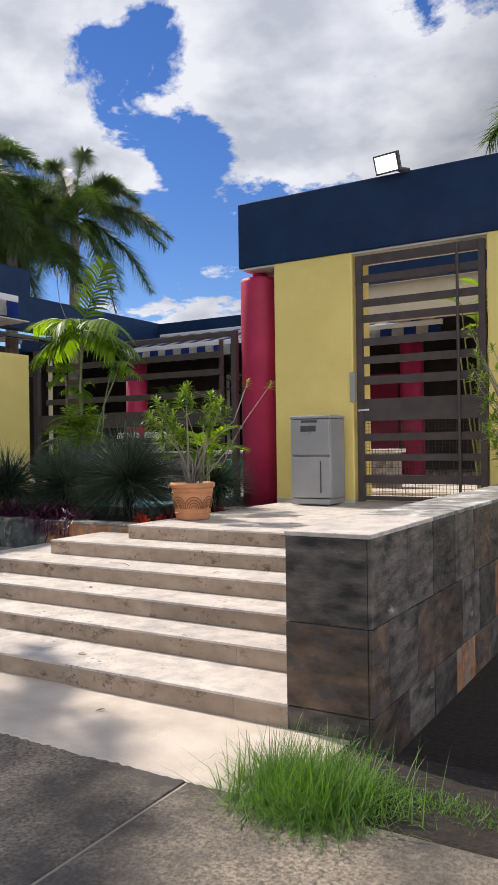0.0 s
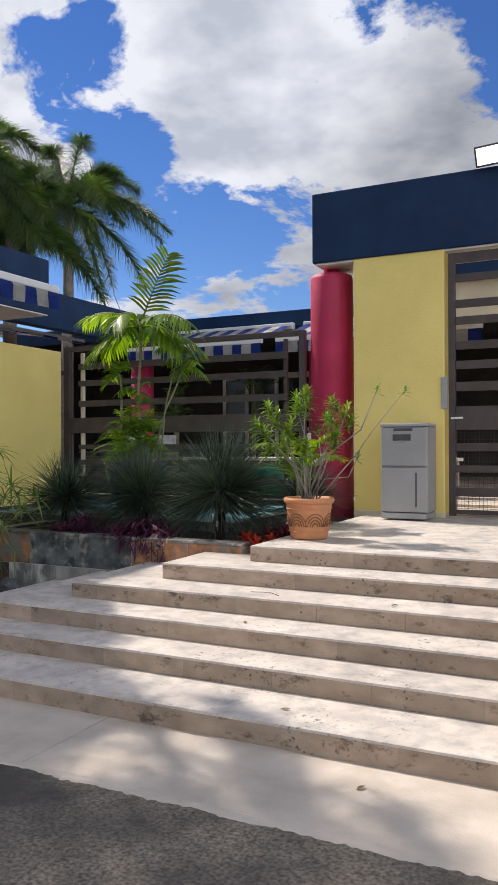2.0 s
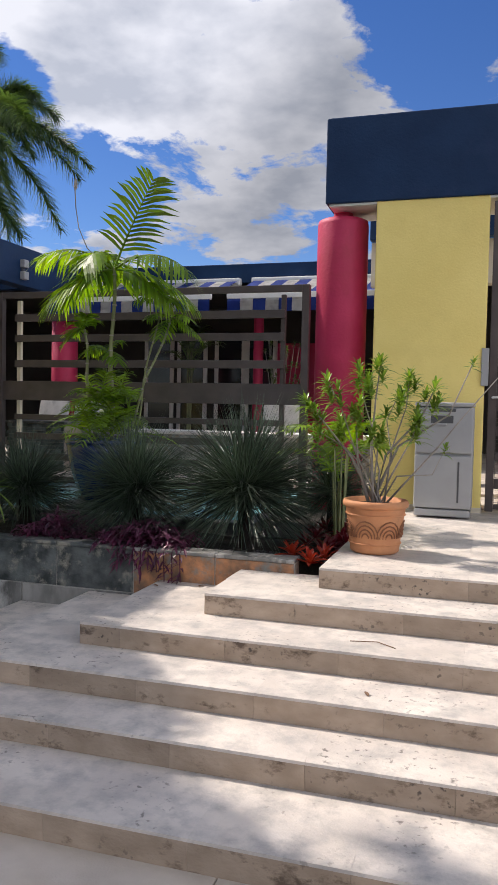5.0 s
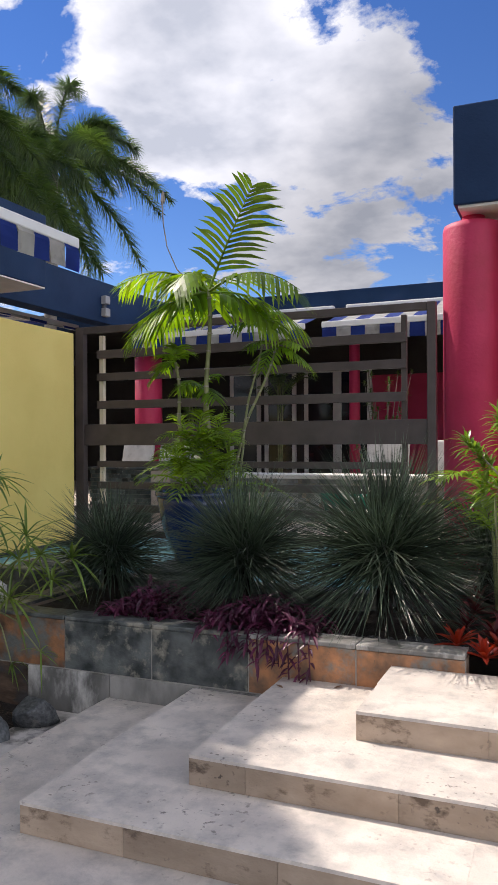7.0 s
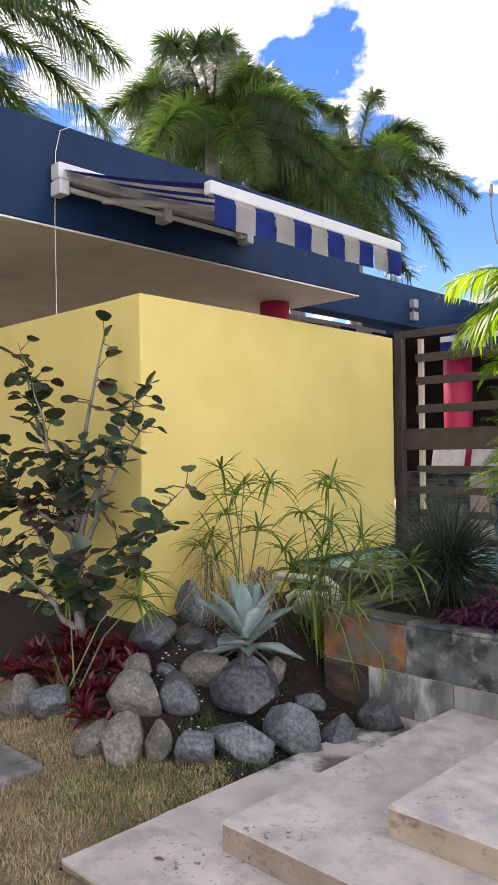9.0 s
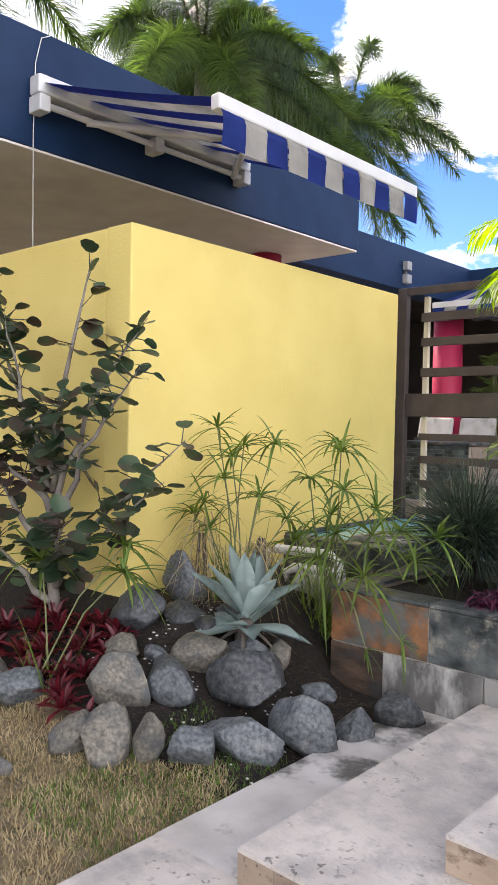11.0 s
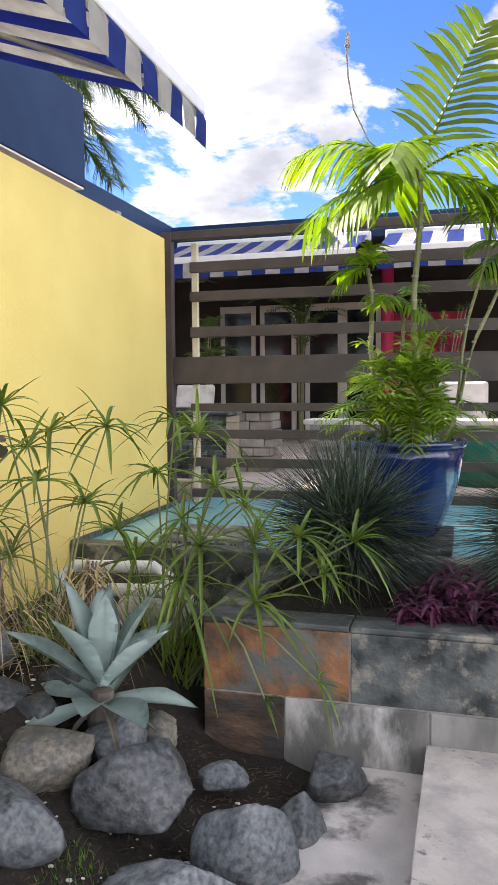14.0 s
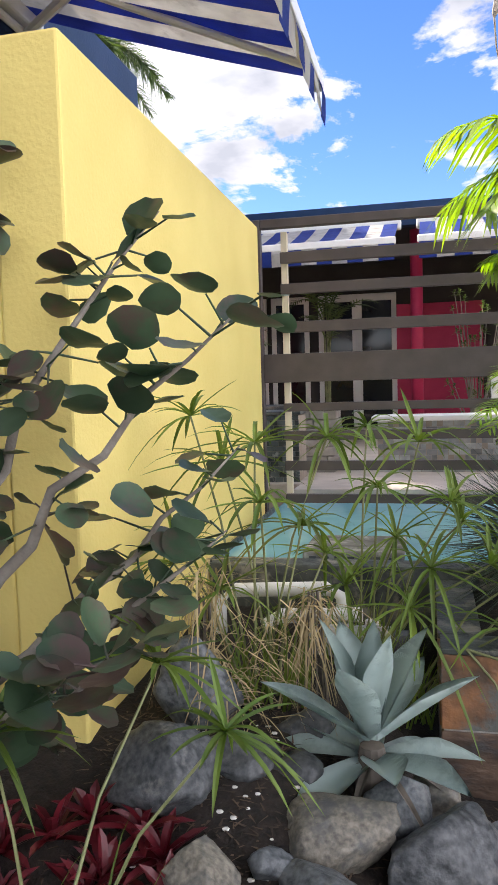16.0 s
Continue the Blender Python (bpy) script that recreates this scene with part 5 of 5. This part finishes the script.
for k, (a, m, b) in enumerate(GRAPE_LIMBS):
    a, m, b = Vector(a), Vector(m), Vector(b)
    pts = []
    for i in range(9):
        t = i / 8
        p = a.lerp(m, t).lerp(m.lerp(b, t), t)
        pts.append(p + 0.018 * Vector((math.sin(i * 2.3 + k), math.cos(i * 1.7 + k), math.sin(i * 3.1 + k))) * (0 < i < 8))
    part("branch", tube(bmesh.new(), pts, [(0.042 if k == 0 else 0.026) * (1 - 0.9 * i / 8) for i in range(9)], 7), M_BARK, sg, smooth=True)
    for q in range(26 if k < 6 else 48):
        t = r_.uniform(0.42, 1.0) if k < 6 else r_.uniform(0.2, 1.0)
        i = min(int(t * 8), 7)
        c = pts[i].lerp(pts[i + 1], t * 8 - i)
        d = Vector((r_.uniform(-1, 1), r_.uniform(-1, 0.6), r_.uniform(-0.3, 0.8))).normalized()
        tw = c + d * r_.uniform(0.03, 0.14)
        tube(lf, [c, tw], [0.004, 0.003], 4, False)
        disc_leaf(lf, tw, (d + Vector((0, 0, -0.4))), r_, r_.uniform(0.036, 0.072))
part("leaves", lf, L_GRAPE, sg, "round leathery dark green and purple leaves", True)


# shrub by the right pier, strelitzia behind the gate
sh = thing("shrub", (-1.15, 8.75, 1.03), "thin yellow-green shrub beside the pier", "shrub")
lv = bmesh.new()
r_ = random.Random(77)
for k in range(22):
    b = Vector((-1.02 + r_.uniform(-0.1, 0.1), 8.8, 0.95))
    t = Vector((-1.12 + r_.uniform(-0.42, 0.5), 8.7 + r_.uniform(-0.25, 0.2), 1.25 + 1.45 * r_.random()))
    part("stem", tube(bmesh.new(), [b, b.lerp(t, 0.5) + Vector((0.1, 0, 0.1)), t], [0.012, 0.008, 0.004], 5), M_BARK, sh)
    for q in range(5):
        whorl(lv, b.lerp(t, 0.45 + 0.55 * q / 4), UP, 9, 0.11, 0.022, r_)
part("leaves", lv, L_SHRUB, sh)
st = thing("fan_plant", (-1.75, 10.3, 0.77), "tall leafy plant with broad green leaves behind the gate", "plant")
lv = bmesh.new()
for k in range(16):
    b = Vector((-1.75 + r_.uniform(-0.08, 0.08), 10.2 + r_.uniform(-0.08, 0.08), 0.77))
    t = b + Vector((r_.uniform(-0.3, 0.4), r_.uniform(-0.25, 0.2), r_.uniform(1.9, 2.7)))
    part("stalk", tube(bmesh.new(), [b, t], [0.014, 0.008], 5), M_CANE, st)
    blade(lv, t, Vector((r_.uniform(-1, 1), r_.uniform(-0.7, 0.3), 0.5)), UP, r_.uniform(0.35, 0.5), 0.15, 0.5, 6, lambda q: math.sin(math.pi * (0.1 + 0.88 * q)), 0.12)
part("leaves", lv, L_YOUNG, st)
# patio greenery beyond the fence
small_palm(-8.93, 16.4, 0.8, 2.3, 91, 13, 1.2, L_PALM, "dark feather palm on the shaded patio")
small_palm(-10.1, 14.9, 0.8, 1.9, 92, 12, 0.6, L_PALM, "bushy palm on the shaded patio")
bs = thing("shrub", (-6.6, 15.0, 0.8), "bushy shrub on the shaded patio", "shrub")
lv = bmesh.new()
for k in range(20):
    b = Vector((-6.6, 15.0, 0.78))
    t = b + Vector((r_.uniform(-0.5, 0.5), r_.uniform(-0.4, 0.4), r_.uniform(0.9, 2.3)))
    part("stem", tube(bmesh.new(), [b, t], [0.014, 0.005], 5), M_BARK, bs)
    for q in range(4):
        whorl(lv, b.lerp(t, 0.5 + 0.5 * q / 3), UP, 9, 0.10, 0.03, r_)
part("leaves", lv, L_PALM, bs)

# ---- rocks ----
def rock(x, y, z, a, b, c, turn, tone, sd):
    r = random.Random(sd)
    bm = bmesh.new()
    bmesh.ops.create_icosphere(bm, subdivisions=4, radius=1.0)
    o = Vector((sd * 3.1, sd * 1.7, 0))
    rot = Euler((r.uniform(-0.2, 0.2), r.uniform(-0.2, 0.2), turn)).to_matrix()
    cuts = [(Vector((r.uniform(-1, 1), r.uniform(-1, 1), r.uniform(-0.6, 1))).normalized(), r.uniform(0.50, 0.82)) for _ in range(14)]
    for v in bm.verts:
        n_ = v.co.normalized()
        p = n_ * (1 + 0.14 * noise.noise(n_ * 1.3 + o))
        for cn, cd in cuts:
            h = p.dot(cn) - cd
            if h > 0:
                p -= cn * h * 0.82
        p *= 1 + 0.07 * noise.noise(n_ * 4 + o) + 0.03 * noise.noise(n_ * 11 + o)
        v.co = rot @ Vector((p.x * a * 1.26, p.y * b * 1.26, p.z * c * 1.2)) + Vector((x, y, z))
    lab = ("rounded blue-grey river boulder in the rock bed", "rounded tan river boulder in the rock bed", "rounded dark charcoal boulder in the rock bed")[tone]
    return solid("boulder", bm, (M_ROCK, M_ROCK_T, M_ROCK_D)[tone], lab, "rock", "boulders of the rock bed", smooth=True)


# place, half sizes, turn, tone (0 blue-grey, 1 tan, 2 black)
ROCKS = ((-6.83, 5.60, 0.19, .14, .14, .165, 0.3, 0), (-6.72, 5.88, 0.13, .10, .11, .12, 0.7, 0), (-6.62, 6.14, 0.18, .12, .12, .11, 0.2, 2), (-7.02, 5.34, 0.17, .19, .13, .11, 0.2, 0),
         (-7.22, 5.62, 0.33, .185, .15, .145, 0.5, 2), (-7.57, 5.60, 0.41, .19, .14, .115, -0.2, 1), (-7.54, 5.36, 0.32, .16, .11, .10, -0.3, 0), (-7.72, 5.16, 0.31, .175, .13, .135, 0.2, 1),
         (-7.10, 5.12, 0.18, .11, .09, .10, 0.4, 0), (-7.27, 5.92, 0.37, .085, .08, .085, 0.1, 1), (-7.38, 5.80, 0.38, .13, .10, .09, 0.3, 0), (-7.27, 4.98, 0.18, .08, .08, .12, 0.5, 1),
         (-7.42, 4.86, 0.18, .11, .09, .14, 0.9, 1), (-7.62, 4.80, 0.18, .13, .10, .09, 0.1, 1), (-7.92, 5.34, 0.40, .115, .10, .085, 0.0, 1), (-7.73, 5.43, 0.40, .06, .05, .05, 0.0, 0),
         (-8.10, 5.62, 0.52, .15, .13, .15, 0.3, 2), (-8.12, 5.98, 0.66, .16, .08, .18, 0.1, 0), (-7.72, 5.80, 0.46, .12, .09, .08, 0.0, 2), (-8.46, 4.83, 0.20, .17, .12, .13, 0.3, 1),
         (-8.22, 4.92, 0.24, .13, .10, .11, 0.6, 0), (-7.88, 5.78, 0.50, .13, .10, .10, 0.4, 2), (-7.72, 6.02, 0.50, .12, .10, .09, 0.2, 2), (-7.03, 5.98, 0.22, .08, .07, .06, 0.0, 0))
for i, q in enumerate(ROCKS):
    rock(*q, i + 2)
solid("stepping_stone", block(-8.05, -7.62, 4.22, 4.50, 0.02, 0.128, 0.02), M_SLATE_G, "flat blue-grey stepping stone in the lawn", "stone", "", "structure")

# pool pump pipes behind the agave
pp = thing("pool_pipes", (-7.9, 7.1, 0.4), "white pvc pool pipes with elbows", "pipes")
for pts in (((-8.30, 7.0, 0.45), (-8.30, 7.0, 0.70), (-8.22, 7.02, 0.74), (-7.78, 7.1, 0.74), (-7.70, 7.1, 0.70), (-7.70, 7.1, 0.42)), ((-8.05, 6.95, 0.45), (-8.05, 6.95, 0.60), (-7.98, 6.95, 0.64), (-7.60, 7.02, 0.64)), ((-7.55, 7.0, 0.45), (-7.55, 7.0, 0.62))):
    part("pipe", tube(bmesh.new(), pts, 0.036, 12), M_PVC, pp, smooth=True)
pm = thing("pool_pump", (-7.62, 6.85, 0.42), "small grey pool pump beside the planter", "pump")
bm = tube(bmesh.new(), [(-7.85, 6.85, 0.55), (-7.45, 6.85, 0.55)], 0.09, 18)
part("motor", bm, M_STEEL, pm, smooth=False)
part("base", block(-7.82, -7.48, 6.77, 6.93, 0.42, 0.47, 0.006), M_STEEL_D, pm)
bm = tube(bmesh.new(), [(-7.45, 6.85, 0.55), (-7.38, 6.85, 0.55)], 0.075, 18)
part("end_cap", bm, M_STEEL_D, pm)


# ---- grasses ----
def grass(name, n, spot, L, W, mat_, lab, sd, lean=0.5, bend=0.5):
    r = random.Random(sd)
    bm = bmesh.new()
    for k in range(n):
        x, y, z, s = spot(r)
        a = r.uniform(0, 6.28)
        blade(bm, (x, y, z), Vector((math.cos(a) * lean * r.random(), math.sin(a) * lean * r.random(), 1)), UP, L * s * r.uniform(0.5, 1.2), W, bend * r.random(), 3 if L > 0.2 else 2)
    return solid(name, bm, mat_, lab, "grass", "", "stuff")


def lawn_spot(r):
    while True:
        x, y = r.uniform(-8.6, -5.2), r.uniform(3.3, 5.45)
        if (x < -6.76 or y < 3.98) and (y < 4.90 + 0.30 * smooth(-7.3, -7.0, x) + 0.30 * noise.noise(Vector((x * 3, 0, 0)))):
            return x, y, garden(x, y) - 0.005, 1.0


grass("dry_grass", 34000, lawn_spot, 0.055, 0.006, L_DRY, "short dry straw-coloured lawn grass", 5, 1.2, 0.6)


def edge_spot(r):
    x = r.uniform(-7.4, -6.74)
    y = 4.3 + r.random() * 1.15
    return x, y, garden(x, y) - 0.005, 0.7 + 0.5 * r.random()


grass("green_grass", 2600, edge_spot, 0.06, 0.005, L_GRASS, "thin green grass along the lawn edge", 6, 0.9)


def tuft_spot(r):
    c = r.random()
    if c < 0.72:
        x, y = r.gauss(-0.82, 0.14), r.gauss(3.42, 0.12)
        s = 1.0
    else:
        x, y = r.uniform(-0.6, 0.0), 3.58 + r.gauss(0, 0.06)
        s = 0.25
    return x, y, -0.02, s


grass("grass_tuft", 8500, tuft_spot, 0.31, 0.0045, L_GRASS, "lush green grass tuft at the foot of the slate wall", 7, 1.7, 1.6)
solid("tuft_soil", block(-1.05, 0.35, 3.30, 4.03, -0.14, -0.005, 0.03), M_SOIL, "dark soil under the grass tuft", "soil", kind="structure")

# pebbles at the planter's end, chips in the mulch, litter on the treads
bm = bmesh.new()
r_ = random.Random(88)
for k in range(420):
    x, y = r_.uniform(-4.55, -4.0), r_.uniform(6.52, 6.72)
    if k > 330:
        x, y = r_.uniform(-5.1, -4.5), r_.uniform(6.54, 6.66)
    g = bmesh.ops.create_icosphere(bm, subdivisions=1, radius=1.0)["verts"]
    s_ = r_.uniform(0.008, 0.016)
    for v in g:
        v.co = Vector((x + v.co.x * s_ * 1.3, y + v.co.y * s_, 0.69 + 0.01 * r_.random() + v.co.z * s_ * 0.7))
solid("pebbles", bm, M_PEBBLE, "small black pebbles at the planter end", "pebbles", kind="stuff")
bm = bmesh.new()
for k in range(170):
    x, y = r_.uniform(-8.2, -6.8), r_.uniform(5.2, 6.0)
    s_ = r_.uniform(0.004, 0.010)
    g = bmesh.ops.create_icosphere(bm, subdivisions=1, radius=1.0)["verts"]
    z = garden(x, y)
    for v in g:
        v.co = Vector((x + v.co.x * s_ * 1.4, y + v.co.y * s_, z + v.co.z * s_ * 0.6))
solid("shell_chips", bm, M_WHITE, "pale stone chips scattered in the mulch", "gravel", kind="stuff")
bm = bmesh.new()
for k in range(2600):
    x, y = r_.uniform(-8.4, -6.78), r_.uniform(4.75, 6.3)
    a = r_.uniform(0, 6.28)
    blade(bm, (x, y, garden(x, y) + 0.003), Vector((math.cos(a), math.sin(a), r_.uniform(0, 0.35))), UP, r_.uniform(0.02, 0.07), r_.uniform(0.004, 0.01), 0.1, 2)
solid("mulch_litter", bm, surf("dead_leaf", (0.05, 0.033, 0.022), (0.12, 0.08, 0.05), 8, 0.9, 0, 60, vary=0.5, island=True), "dry brown leaf litter and bark mulch", "litter", kind="stuff")
M_TWIG = surf("brown_twig", (0.12, 0.07, 0.04), (0.20, 0.12, 0.07), 8, 0.9, 0, 60)
solid("twig", tube(bmesh.new(), [(-3.42, 5.40, 0.503), (-3.52, 5.46, 0.508), (-3.66, 5.44, 0.504)], 0.0028, 5), M_TWIG, "small dry twig lying on a tread", "twig")
for x, y, z, a in ((-2.9, 4.25, 0.126, 0.4), (-3.5, 5.02, 0.376, 2.0), (-2.6, 5.4, 0.501, 1.0), (-5.1, 6.2, 0.501, 2.6), (-4.85, 6.3, 0.501, 0.8), (-6.45, 4.3, 0.127, 0.2), (-2.3, 3.75, 0.002, 1.2)):
    bm = bmesh.new()
    blade(bm, (x, y, z + 0.002), Vector((math.cos(a), math.sin(a), 0.15)), UP, 0.06, 0.022, 0.1, 3, lambda q: math.sin(math.pi * (0.1 + 0.88 * q)), 0.15)
    solid("fallen_leaf", bm, M_TWIG, "dry brown leaf fallen on the pale stone", "leaf", "fallen leaves")

# ---- tiles of steps, walls and planter ----
def tiles_x(x0, x1, step, off=0.0):
    xs = [x1]
    x = x1 - (off or step)
    while x > x0 + 0.12:
        xs.append(x)
        x -= step
    xs.append(x0)
    return xs[::-1]


G = 0.0003
for k, z1, back, nxt, nl in STEP_TILES:
    xs = tiles_x(LEFT[k], RIGHT, 0.61, 0.61 if k % 2 else 0.33)
    for a, b in zip(xs, xs[1:]):
        if k < 5:
            part("tread_tile", block(a + G, b - G, FRONT[k] - 0.001, nxt, z1 - 0.014, z1, 0), M_TREAD, stairs)
        else:
            ys = tiles_x(FRONT[k] - 0.001, 9.45, 0.61)
            for c, d in zip(ys, ys[1:]):
                part("tread_tile", block(a + G, b - G, c + G, d - G, z1 - 0.014, z1, 0), M_TREAD, stairs)
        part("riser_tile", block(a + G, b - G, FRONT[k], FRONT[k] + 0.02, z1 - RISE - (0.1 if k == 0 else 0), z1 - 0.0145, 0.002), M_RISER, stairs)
    ys = tiles_x(nxt, back, 0.61)
    for c, d in zip(ys, ys[1:]):
        if k < 5:
            part("tread_tile", block(LEFT[k] - 0.004, nl, c + G, d - G, z1 - 0.014, z1, 0), M_TREAD if k else M_SLAB_WET, stairs)
    ys = tiles_x(FRONT[k] + 0.021, back, 0.61)
    for c, d in zip(ys, ys[1:]):
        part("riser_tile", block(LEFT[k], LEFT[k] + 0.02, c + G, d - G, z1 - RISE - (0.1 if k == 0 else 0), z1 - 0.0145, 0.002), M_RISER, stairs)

ROWZ = ((-0.2, 0.12), (0.125, 0.555), (0.56, 1.0))
for i, (z0, z1) in enumerate(ROWZ):
    part("slate_tile", block(CX0, CX1 - 0.021, CY0 - 0.004 * (i % 2), CY0 + 0.02, z0, z1, 0.004), M_SLATE_N if i == 1 else M_SLATE_B, cheek)
    ys = tiles_x(CY0, CY1, 0.46, 0.30 if i % 2 else 0.46)
    for c, d in zip(ys, ys[1:]):
        p = rng.random()
        part("slate_tile", block(CX1 - 0.02, CX1 + 0.006 * rng.random(), c + 0.003, d - 0.003, z0, z1, 0.004), M_SLATE_R if p < 0.08 else M_SLATE_N if p < 0.4 else M_SLATE_B, cheek)
        part("slate_tile", block(CX0, CX0 + 0.02, max(c, CY0 + 0.021) + 0.003, d - 0.003, z0, z1, 0.004), M_SLATE_B, cheek)
ys = tiles_x(CY0 - 0.01, CY1, 0.46)
for c, d in zip(ys, ys[1:]):
    part("cap_tile", block(CX0 - 0.001, CX1 + 0.004, c + 0.002, d - 0.002, 1.0, CZ - 0.006, 0.004), M_TREAD if c < 4.6 else M_SLATE_G, cheek)

PJ = (-7.25, -6.605, -5.99, -5.374, -4.76, -4.2)
PM = (M_SLATE_R, M_SLATE, M_SLATE, M_SLATE_R, M_SLATE_R)
for (a, b), m_ in zip(zip(PJ, PJ[1:]), PM):
    part("slate_tile", block(a + 0.004, b - 0.004, 6.388 - 0.006 * rng.random(), 6.412, 0.392, 0.688, 0.004), m_, planter)
PJ2 = (-7.25, -6.885, -6.279, -5.67, -5.06, -4.45, -4.2)
for i, (a, b) in enumerate(zip(PJ2, PJ2[1:])):
    part("slate_tile", block(a + 0.004, b - 0.004, 6.386 - 0.006 * rng.random(), 6.412, -0.1, 0.384, 0.004), M_SLATE_N if i == 0 else M_SLATE_G, planter)
for c, d in ((6.415, 6.9), (6.905, 7.42)):
    part("slate_tile", block(-7.252, -7.23, c, d, 0.392, 0.688, 0.004), M_SLATE_R, planter)
    part("slate_tile", block(-7.252, -7.23, c, d, -0.1, 0.384, 0.004), M_SLATE_G, planter)
for a, b in zip(PJ, PJ[1:]):
    part("cap_tile", block(a + 0.003, b - 0.003, 6.382, 6.56, 0.69, 0.715, 0.005), M_SLATE if b < -5 else M_SLATE_G, planter)
for c, d in ((6.565, 7.0), (7.005, 7.43)):
    part("cap_tile", block(-7.256, -7.08, c, d, 0.69, 0.715, 0.005), M_SLATE, planter)
